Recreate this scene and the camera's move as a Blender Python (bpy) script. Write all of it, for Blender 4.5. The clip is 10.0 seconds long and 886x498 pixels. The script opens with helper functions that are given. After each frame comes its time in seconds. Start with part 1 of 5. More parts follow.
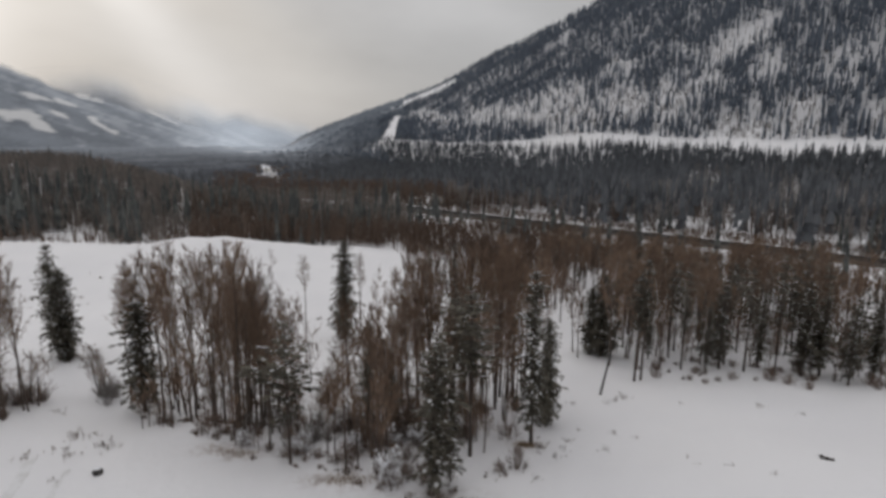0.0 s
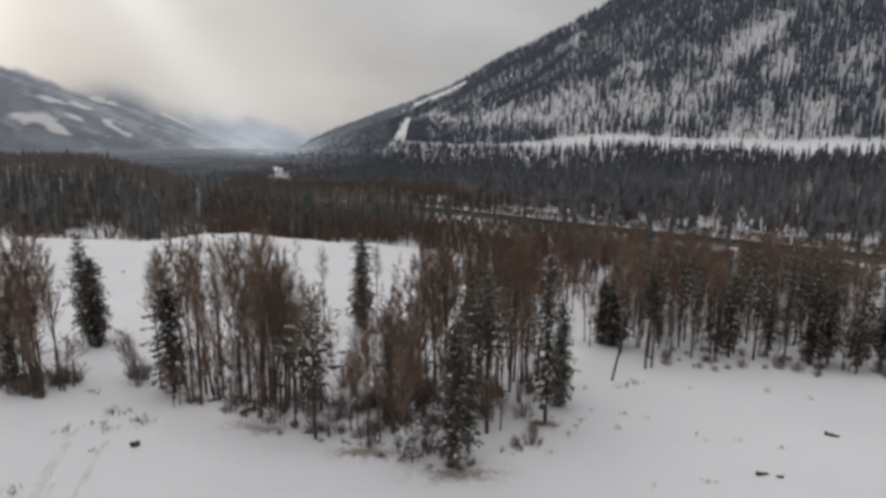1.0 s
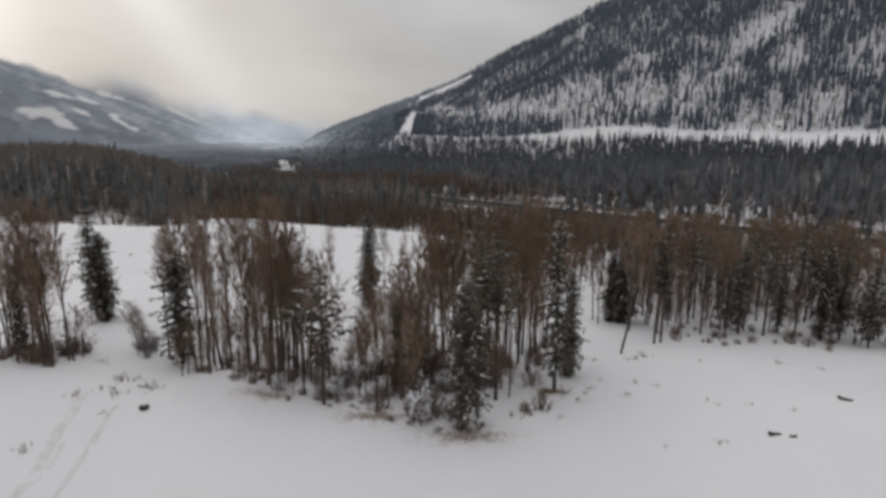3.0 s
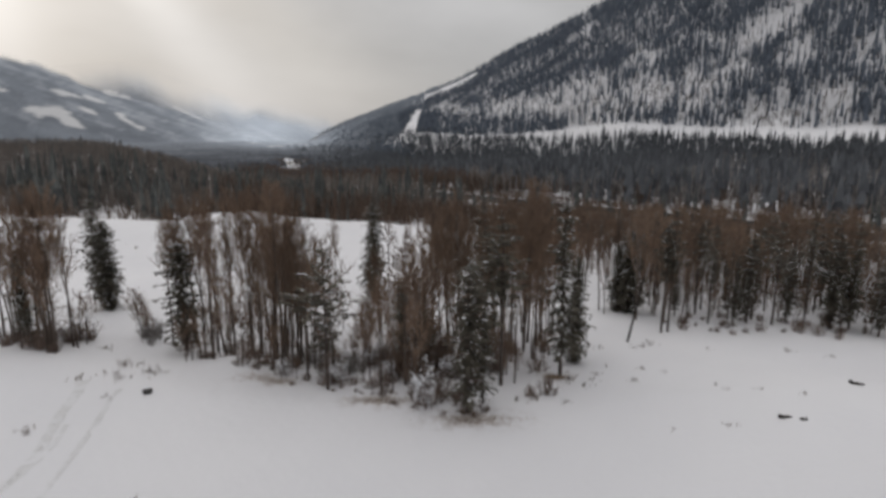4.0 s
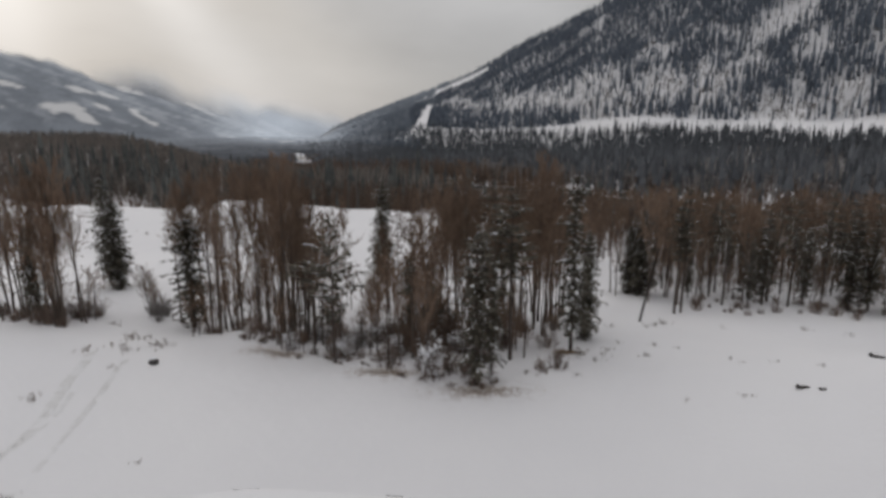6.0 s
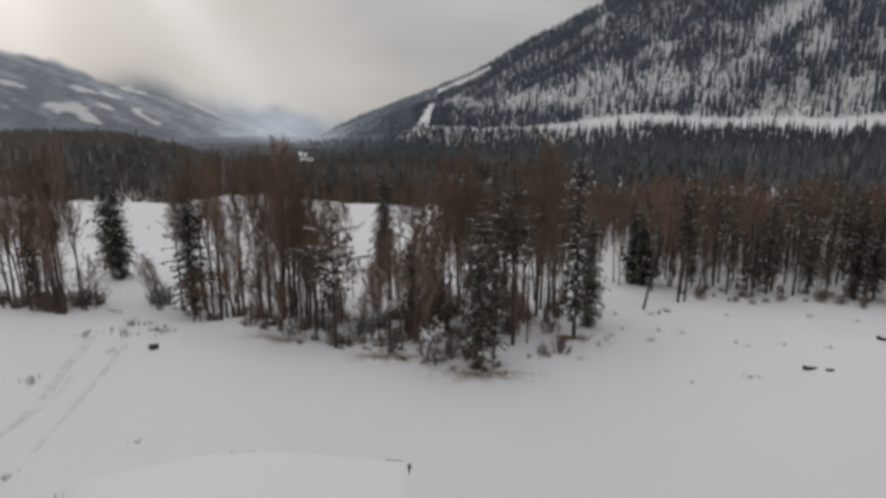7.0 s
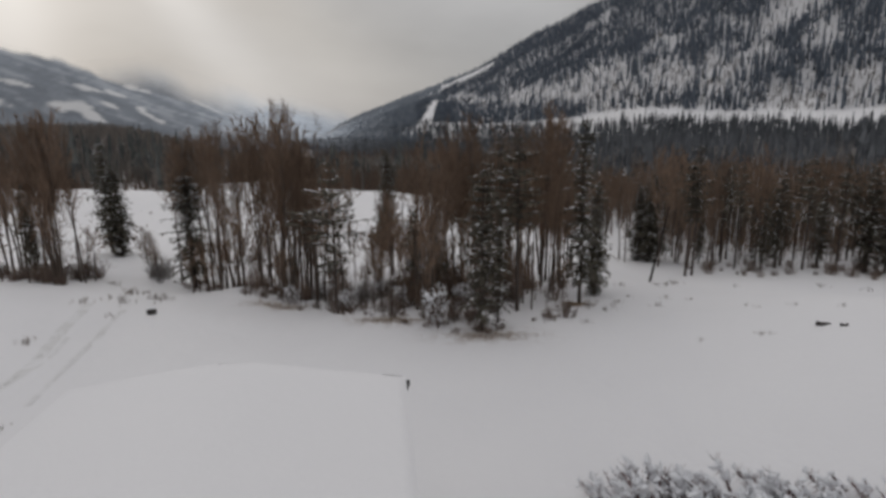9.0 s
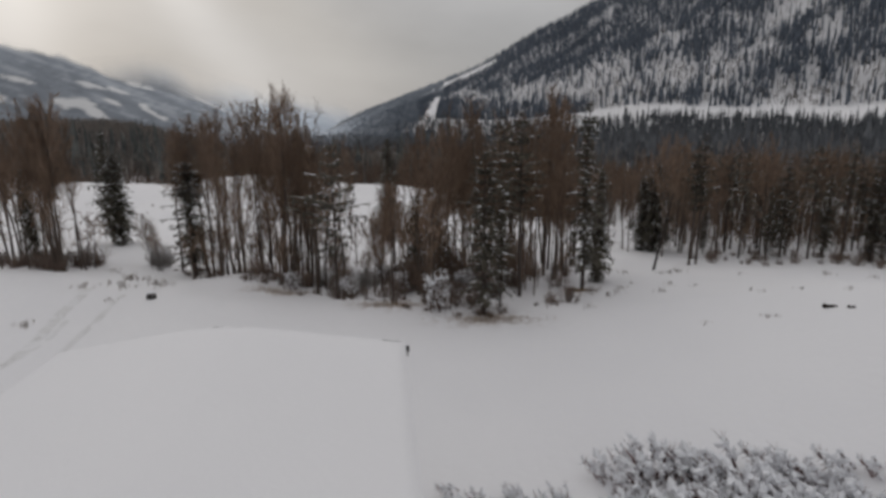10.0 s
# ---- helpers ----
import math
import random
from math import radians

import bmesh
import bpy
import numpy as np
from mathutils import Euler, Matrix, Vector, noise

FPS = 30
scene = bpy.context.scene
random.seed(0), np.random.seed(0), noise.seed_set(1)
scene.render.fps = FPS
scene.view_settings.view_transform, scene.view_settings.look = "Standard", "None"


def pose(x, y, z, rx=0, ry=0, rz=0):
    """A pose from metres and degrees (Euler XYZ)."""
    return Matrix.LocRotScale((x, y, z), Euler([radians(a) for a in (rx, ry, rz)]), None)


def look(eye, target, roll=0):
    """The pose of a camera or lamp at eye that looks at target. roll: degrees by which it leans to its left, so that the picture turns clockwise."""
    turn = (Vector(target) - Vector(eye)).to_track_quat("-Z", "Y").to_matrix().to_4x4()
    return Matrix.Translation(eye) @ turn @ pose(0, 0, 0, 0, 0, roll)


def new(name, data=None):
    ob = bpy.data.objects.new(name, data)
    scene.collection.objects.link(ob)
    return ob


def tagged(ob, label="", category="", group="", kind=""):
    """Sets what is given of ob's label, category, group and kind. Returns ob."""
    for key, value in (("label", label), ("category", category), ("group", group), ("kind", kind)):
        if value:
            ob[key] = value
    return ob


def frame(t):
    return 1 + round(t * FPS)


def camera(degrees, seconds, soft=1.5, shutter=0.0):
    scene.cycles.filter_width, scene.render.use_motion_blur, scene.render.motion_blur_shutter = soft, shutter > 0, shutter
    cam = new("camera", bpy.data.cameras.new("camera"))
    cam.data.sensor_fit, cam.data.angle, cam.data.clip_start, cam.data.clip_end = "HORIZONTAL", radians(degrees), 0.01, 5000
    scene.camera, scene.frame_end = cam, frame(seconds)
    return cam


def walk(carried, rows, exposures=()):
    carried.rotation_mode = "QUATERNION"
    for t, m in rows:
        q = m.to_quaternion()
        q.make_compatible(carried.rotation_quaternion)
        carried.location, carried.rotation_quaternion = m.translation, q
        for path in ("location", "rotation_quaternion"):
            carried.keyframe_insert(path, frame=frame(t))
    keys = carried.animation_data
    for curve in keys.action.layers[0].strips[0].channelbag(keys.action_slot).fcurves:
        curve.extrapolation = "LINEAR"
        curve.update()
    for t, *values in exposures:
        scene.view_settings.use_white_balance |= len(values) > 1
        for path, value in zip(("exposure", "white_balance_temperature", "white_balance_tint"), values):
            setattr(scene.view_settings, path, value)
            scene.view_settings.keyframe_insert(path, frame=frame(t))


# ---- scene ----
cam = camera(74.7, 10.0, soft=3.4)
PATH = [
    (0, (1.345, 6.097, 28.23), (1.325, 8.061, 27.849), 0.5),
    (0.5, (0.903, 4.364, 27.781), (0.857, 6.328, 27.403), 0.4),
    (1, (0.631, 3.431, 27.13), (0.576, 5.395, 26.756), 0.4),
    (1.5, (0.445, 3.142, 26.382), (0.392, 5.106, 26.006), 0.4),
    (2, (0.349, 3.119, 25.68), (0.295, 5.081, 25.296), 0.3),
    (2.5, (0.334, 3.143, 25.067), (0.271, 5.104, 24.678), 0.3),
    (4, (0.381, 3.458, 22.929), (0.29, 5.416, 22.532), 0.2),
    (4.5, (0.418, 3.602, 22.364), (0.318, 5.559, 21.962), 0.1),
    (5, (0.461, 3.715, 21.829), (0.35, 5.67, 21.422), 0.1),
    (5.5, (0.538, 3.782, 21.235), (0.417, 5.736, 20.826), 0.1),
    (7, (0.608, 4.039, 19.134), (0.472, 5.991, 18.721), 0.0),
    (7.5, (0.623, 4.103, 18.368), (0.483, 6.054, 17.954), -0.1),
    (8, (0.647, 4.143, 17.602), (0.503, 6.094, 17.185), -0.1),
    (8.5, (0.697, 4.254, 16.823), (0.551, 6.205, 16.406), -0.1),
    (9, (0.717, 4.412, 15.978), (0.567, 6.362, 15.557), -0.3),
    (9.5, (0.74, 4.575, 15.31), (0.587, 6.523, 14.887), -0.3),
    (10, (0.752, 4.646, 14.807), (0.594, 6.593, 14.377), -0.3),
]
walk(cam, [(t, look(eye, target, roll)) for t, eye, target, roll in PATH],
     exposures=((0.0, -0.03), (2.0, 0.0), (4.5, -0.02), (7.5, -0.17), (10.0, -0.26)))

# ---- world, sun ----
SUN_BEARING, SUN_HEIGHT = -38.0, 22.0      # degrees left of the valley's axis, above the horizon
sun_way = Vector((math.sin(radians(SUN_BEARING)) * math.cos(radians(SUN_HEIGHT)),
                  math.cos(radians(SUN_BEARING)) * math.cos(radians(SUN_HEIGHT)), math.sin(radians(SUN_HEIGHT))))
world = bpy.data.worlds.new("winter_sky")
scene.world = world
world.use_nodes = True
wn, wl = world.node_tree.nodes, world.node_tree.links
wn.clear()


def wmath(op, a, b=None):
    n = wn.new("ShaderNodeMath")
    n.operation = op
    for k, v in enumerate((a, b)):
        if v is None:
            continue
        if isinstance(v, (int, float)):
            n.inputs[k].default_value = v
        else:
            wl.new(v, n.inputs[k])
    return n.outputs[0]


def wmix(fac, a, b, blend="MIX"):
    n = wn.new("ShaderNodeMix")
    n.data_type, n.blend_type = "RGBA", blend
    for k, v in ((0, fac), (6, a), (7, b)):
        if isinstance(v, (int, float)):
            n.inputs[k].default_value = v
        elif isinstance(v, tuple):
            n.inputs[k].default_value = (*v, 1)
        else:
            wl.new(v, n.inputs[k])
    return n.outputs[2]


coords = wn.new("ShaderNodeTexCoord").outputs["Generated"]
sky = wn.new("ShaderNodeTexSky")
sky.sky_type, sky.sun_disc = "NISHITA", False
sky.sun_elevation, sky.sun_rotation, sky.dust_density = radians(SUN_HEIGHT), radians(SUN_BEARING), 3.0
clear_sky = wmix(1.0, sky.outputs[0], (0.10, 0.10, 0.10), "MULTIPLY")
# cloud deck: a broad noise, flattened towards the horizon
squash = wn.new("ShaderNodeMapping")
squash.inputs["Scale"].default_value = (1.0, 1.0, 2.2)
wl.new(coords, squash.inputs[0])
deck = wn.new("ShaderNodeTexNoise")
deck.inputs["Scale"].default_value, deck.inputs["Detail"].default_value, deck.inputs["Roughness"].default_value = 3.2, 4.0, 0.45
wl.new(squash.outputs[0], deck.inputs["Vector"])
deck_ramp = wmath("MULTIPLY_ADD", deck.outputs[0], 0.56)
deck_ramp.node.inputs[2].default_value = 0.53
# nearness to the veiled sun
dot = wn.new("ShaderNodeVectorMath")
dot.operation = "DOT_PRODUCT"
wl.new(coords, dot.inputs[0])
dot.inputs[1].default_value = sun_way
near_sun = wmath("POWER", wmath("MAXIMUM", dot.outputs["Value"], 0.0), 60.0)
wide_sun = wmath("POWER", wmath("MAXIMUM", dot.outputs["Value"], 0.0), 5.0)
# beams that fan out from the sun under the cloud
side = sun_way.cross(Vector((0, 0, 1))).normalized()
up = side.cross(sun_way).normalized()
d1, d2 = wn.new("ShaderNodeVectorMath"), wn.new("ShaderNodeVectorMath")
for n, axis in ((d1, side), (d2, up)):
    n.operation = "DOT_PRODUCT"
    wl.new(coords, n.inputs[0])
    n.inputs[1].default_value = axis
fan = wmath("ARCTAN2", d1.outputs["Value"], d2.outputs["Value"])
fan = wmath("ADD", fan, wmath("MULTIPLY", wmath("LESS_THAN", fan, 0.0), 2 * math.pi))


def shaft(at, wide, much):
    """One soft shaft of light at an angle round the sun."""
    off = wmath("DIVIDE", wmath("SUBTRACT", fan, at), wide)
    return wmath("MULTIPLY", wmath("POWER", 2.718, wmath("MULTIPLY", wmath("MULTIPLY", off, off), -1.0)), much)


shafts = wmath("ADD", wmath("ADD", shaft(2.40, 0.15, 0.42), shaft(3.24, 0.24, 0.40)), wmath("ADD", shaft(2.06, 0.22, 0.22), shaft(4.6, 0.5, 0.3)))
beam = wmath("MULTIPLY", shafts, wide_sun)
# an overcast sky is brightest overhead
height = wn.new("ShaderNodeSeparateXYZ")
wl.new(coords, height.inputs[0])
overhead = wmath("MULTIPLY_ADD", wmath("POWER", wmath("MAXIMUM", height.outputs[2], 0.0), 1.3), 0.85)
overhead.node.inputs[2].default_value = 1.0
level = wmath("ADD", wmath("ADD", wmath("MULTIPLY", deck_ramp, overhead), wmath("MULTIPLY", near_sun, 0.8)), beam)
tone = wmix(wmath("MINIMUM", wmath("ADD", near_sun, wmath("MULTIPLY", wide_sun, 0.5)), 1.0), (0.500, 0.497, 0.504), (0.560, 0.549, 0.538))
tone = wmix(wmath("MULTIPLY", shaft(2.10, 0.18, 0.55), wide_sun), tone, (0.595, 0.556, 0.505))
cloud = wmix(1.0, tone, level, "MULTIPLY")
background = wn.new("ShaderNodeBackground")
wl.new(wmix(0.965, clear_sky, cloud), background.inputs["Color"])
background.inputs["Strength"].default_value = 1.03
wl.new(background.outputs[0], wn.new("ShaderNodeOutputWorld").inputs[0])

lamp = bpy.data.lights.new("sun", "SUN")
lamp.energy, lamp.angle, lamp.color = 0.3, radians(80), (1.0, 0.97, 0.93)
sun = new("sun", lamp)
sun.matrix_world = look((0, 0, 60), Vector((0, 0, 60)) - sun_way)


# ---- materials ----
class Mat:
    """A node material with a few short ways to wire it."""

    def __init__(self, name, roughness=0.8):
        self.m = bpy.data.materials.new(name)
        self.m.use_nodes = True
        self.n, self.l = self.m.node_tree.nodes, self.m.node_tree.links
        self.bsdf = self.n["Principled BSDF"]
        self.bsdf.inputs["Roughness"].default_value = roughness
        self.bsdf.inputs["Specular IOR Level"].default_value = 0.25

    def put(self, sock, v):
        if isinstance(v, (int, float)):
            sock.default_value = v
        elif isinstance(v, tuple):
            sock.default_value = (*v, 1) if len(v) == 3 and sock.type == "RGBA" else v
        else:
            self.l.new(v, sock)

    def noise(self, scale, detail=3.0, rough=0.55, stretch=None, space="Object"):
        t = self.n.new("ShaderNodeTexNoise")
        t.inputs["Scale"].default_value, t.inputs["Detail"].default_value, t.inputs["Roughness"].default_value = scale, detail, rough
        if space == "World":
            src = self.n.new("ShaderNodeNewGeometry").outputs["Position"]
        else:
            src = self.n.new("ShaderNodeTexCoord").outputs["Object"]
        if stretch:
            mp = self.n.new("ShaderNodeMapping")
            mp.inputs["Scale"].default_value = stretch
            self.l.new(src, mp.inputs[0])
            src = mp.outputs[0]
        self.l.new(src, t.inputs["Vector"])
        return t.outputs[0]

    def ramp(self, v, lo, hi):
        r = self.n.new("ShaderNodeMapRange")
        r.interpolation_type = "SMOOTHSTEP"
        self.put(r.inputs[0], v)
        r.inputs[1].default_value, r.inputs[2].default_value = lo, hi
        return r.outputs[0]

    def math(self, op, a, b=0.0):
        n = self.n.new("ShaderNodeMath")
        n.operation = op
        self.put(n.inputs[0], a)
        self.put(n.inputs[1], b)
        return n.outputs[0]

    def mix(self, f, a, b, blend="MIX"):
        n = self.n.new("ShaderNodeMix")
        n.data_type, n.blend_type = "RGBA", blend
        self.put(n.inputs[0], f)
        self.put(n.inputs[6], a)
        self.put(n.inputs[7], b)
        return n.outputs[2]

    def color(self, v):
        self.put(self.bsdf.inputs["Base Color"], v)
        return self

    def bump(self, v, strength, distance):
        b = self.n.new("ShaderNodeBump")
        b.inputs["Strength"].default_value, b.inputs["Distance"].default_value = strength, distance
        self.l.new(v, b.inputs["Height"])
        self.l.new(b.outputs[0], self.bsdf.inputs["Normal"])
        return self

    def random(self):
        return self.n.new("ShaderNodeObjectInfo").outputs["Random"]

    def island(self):
        return self.n.new("ShaderNodeNewGeometry").outputs["Random Per Island"]

    def facing_up(self):
        s = self.n.new("ShaderNodeSeparateXYZ")
        self.l.new(self.n.new("ShaderNodeNewGeometry").outputs["Normal"], s.inputs[0])
        return self.math("ABSOLUTE", s.outputs[2])

    def attribute(self, name):
        a = self.n.new("ShaderNodeAttribute")
        a.attribute_name = name
        return a.outputs["Fac"]


def snow_material():
    k = Mat("snow", 0.7)
    broad = k.noise(0.06, 3, 0.5, space="World")
    fine = k.noise(1.3, 5, 0.6, space="World")
    c = k.mix(k.ramp(broad, 0.3, 0.7), (0.800, 0.792, 0.812), (0.835, 0.826, 0.842))
    # bare turf and stubble that pokes through the thin cover
    turf = k.math("MULTIPLY", k.attribute("turf"), k.ramp(fine, 0.42, 0.62))
    c = k.mix(k.math("MULTIPLY", turf, 0.85), c, (0.27, 0.20, 0.155))
    # rock and brush on the mountain's steep flanks, with forest shade painted in as grey
    crag_shade = k.math("MULTIPLY", k.attribute("crag_shade"), k.ramp(k.noise(0.05, 7, 0.75, space="World"), 0.27, 0.50))
    c = k.mix(k.math("MULTIPLY", crag_shade, 0.68), c, (0.235, 0.240, 0.256))
    k.color(c)
    k.bump(k.mix(0.35, broad, fine), 0.45, 0.4)
    return k.m


def bark_material(name, dark, pale):
    k = Mat(name, 0.9)
    grain = k.noise(9.0, 4, 0.6, (3, 3, 0.5))
    c = k.mix(k.ramp(grain, 0.3, 0.7), dark, pale)
    c = k.mix(k.math("MULTIPLY", k.random(), 0.5), c, dark)
    k.color(c).bump(grain, 0.5, 0.02)
    return k.m


def twig_material(name, dark, pale):
    k = Mat(name, 0.85)
    c = k.mix(k.island(), dark, pale)
    c = k.mix(k.math("MULTIPLY", k.random(), 0.55), c, tuple(0.6 * v for v in dark))
    k.color(c)
    return k.m


def needle_material(name, dark, pale, snow_amount):
    k = Mat(name, 0.75)
    c = k.mix(k.island(), dark, pale)
    c = k.mix(k.math("MULTIPLY", k.random(), 0.5), c, tuple(0.65 * v for v in dark))
    if snow_amount:
        lying = k.math("MULTIPLY", k.ramp(k.facing_up(), 0.25, 0.8), k.ramp(k.noise(0.55, 3, 0.6, space="World"), 0.62 - snow_amount, 0.80 - snow_amount))
        c = k.mix(lying, c, (0.74, 0.75, 0.78))
    k.color(c)
    return k.m


def plain_material(name, a, b, scale=4.0, rough=0.8, stretch=None):
    k = Mat(name, rough)
    v = k.noise(scale, 4, 0.6, stretch)
    k.color(k.mix(k.ramp(v, 0.3, 0.7), a, b)).bump(v, 0.3, 0.01)
    return k.m


SNOW = snow_material()
BARK = bark_material("conifer_bark", (0.052, 0.041, 0.036), (0.125, 0.100, 0.086))
ASPEN = bark_material("aspen_bark", (0.060, 0.047, 0.040), (0.165, 0.132, 0.110))
TWIG = twig_material("bare_twigs", (0.145, 0.098, 0.072), (0.325, 0.230, 0.168))
SHRUB = twig_material("shrub_twigs", (0.125, 0.091, 0.076), (0.29, 0.222, 0.183))
NEEDLE = needle_material("spruce_needles", (0.064, 0.057, 0.046), (0.150, 0.134, 0.104), 0.0)
# snow lies on these; the bluish base is also lightened in place of haze
HAZY_FAR_NEEDLE = needle_material("hazy_snow_dusted_needles", (0.070, 0.075, 0.085), (0.168, 0.178, 0.192), 0.26)
# hillside needles under snow, their base colour also paled and blued for haze
HAZY_HILL_NEEDLE = needle_material("hazy_hillside_needles", (0.080, 0.096, 0.122), (0.218, 0.250, 0.302), 0.33)
# far ridge needles, paled and glowing faintly blue to stand in for haze
HAZY_RIDGE_NEEDLE = needle_material("hazy_far_ridge_needles", (0.085, 0.096, 0.114), (0.19, 0.206, 0.235), 0.22)
HAZY_RIDGE_NEEDLE.node_tree.nodes["Principled BSDF"].inputs["Emission Color"].default_value = (0.9, 1.0, 1.13, 1)
HAZY_RIDGE_NEEDLE.node_tree.nodes["Principled BSDF"].inputs["Emission Strength"].default_value = 0.075
RISE_NEEDLE = needle_material("dark_far_needles", (0.066, 0.072, 0.073), (0.162, 0.168, 0.158), 0.0)
FAR_TWIG = twig_material("far_bare_twigs", (0.108, 0.076, 0.059), (0.242, 0.174, 0.133))

FROST_TWIG = twig_material("frosted_twigs", (0.15, 0.135, 0.128), (0.38, 0.355, 0.34))
RISE_TWIG = twig_material("grey_far_twigs", (0.120, 0.104, 0.094), (0.300, 0.264, 0.236))


def lying_snow_material():
    k = Mat("lying_snow", 0.7)
    k.color(k.mix(k.noise(2.0), (0.74, 0.75, 0.78), (0.86, 0.86, 0.88)))
    return k.m


BOUGH_SNOW = lying_snow_material()
VERGE = plain_material("gravelly_verge", (0.055, 0.045, 0.038), (0.15, 0.128, 0.112), 0.35, 0.95)
ASPHALT = plain_material("wet_asphalt", (0.028, 0.026, 0.026), (0.055, 0.050, 0.047), 0.6, 1.0)
ASPHALT.node_tree.nodes["Principled BSDF"].inputs["Specular IOR Level"].default_value = 0.05
WEED_TWIG = twig_material("weed_stems", (0.15, 0.125, 0.11), (0.34, 0.29, 0.25))
GRASS = twig_material("dead_grass", (0.24, 0.17, 0.11), (0.46, 0.36, 0.25))
ROCK = plain_material("dark_rock", (0.030, 0.028, 0.028), (0.085, 0.080, 0.076), 3.0, 0.9)
SIDING = plain_material("brown_siding", (0.10, 0.075, 0.055), (0.17, 0.13, 0.10), 2.0, 0.8, (1, 1, 6))
WET_LOG = plain_material("wet_dark_wood", (0.016, 0.013, 0.012), (0.050, 0.040, 0.035), 6.0, 0.85, (8, 8, 0.7))
METAL = plain_material("dark_painted_metal", (0.020, 0.018, 0.018), (0.045, 0.040, 0.038), 8.0, 0.5)


# ---- the lie of the land ----
def ramp01(v, a, b):
    u = np.clip((np.asarray(v, float) - a) / (b - a), 0, 1)
    return u * u * (3 - 2 * u)


def wobble(x, y, size, seed, octaves=3):
    """A cheap smooth noise of about -1 to 1."""
    rng = np.random.default_rng(seed)
    out, amp = 0.0, 1.0
    for _ in range(octaves):
        for _ in range(4):
            a, p = rng.uniform(0, 2 * math.pi, 2)
            f = 2 * math.pi / size * rng.uniform(0.6, 1.4)
            out = out + amp * 0.3 * np.sin((x * math.cos(a) + y * math.sin(a)) * f + p)
        size, amp = size * 0.46, amp * 0.5
    return out


ORIGIN = (0.6, 4.5)
# bearings in degrees to the right of the valley's axis
BASE_B, BASE_R = [-16, -8, -6, 0, 4, 9, 14, 20, 26, 32, 37, 50, 90, 130], [2500, 1700, 1420, 1120, 1000, 900, 770, 745, 700, 670, 650, 620, 600, 650]
BASE_Z = [-52, 5, 20, 14, 17, 24, 32, 27, 24, 25, 25, 25, 25, 20]
CREST_B, CREST_R = [-16, -8, -2, 3, 10, 20, 30, 50, 90, 130], [4100, 3600, 2800, 2300, 2000, 1800, 1650, 1500, 1400, 1400]
CREST_E = [(-20, -2.6), (-18, -2.1), (-16, -1.2), (-14.3, 0.0), (-12.2, 0.85), (-10, 1.55), (-7.9, 2.4), (-6.2, 3.0), (-4.35, 3.7), (-1.4, 4.85), (0.2, 5.62), (1.74, 6.52), (4.3, 7.92), (6.8, 8.9), (9.3, 10.15), (13, 11.9), (20, 15), (30, 18), (50, 19), (90, 14), (130, 3)]


def polar(x, y):
    dx, dy = np.asarray(x, float) - ORIGIN[0], np.asarray(y, float) - ORIGIN[1]
    return np.hypot(dx, dy), np.degrees(np.arctan2(dx, dy))


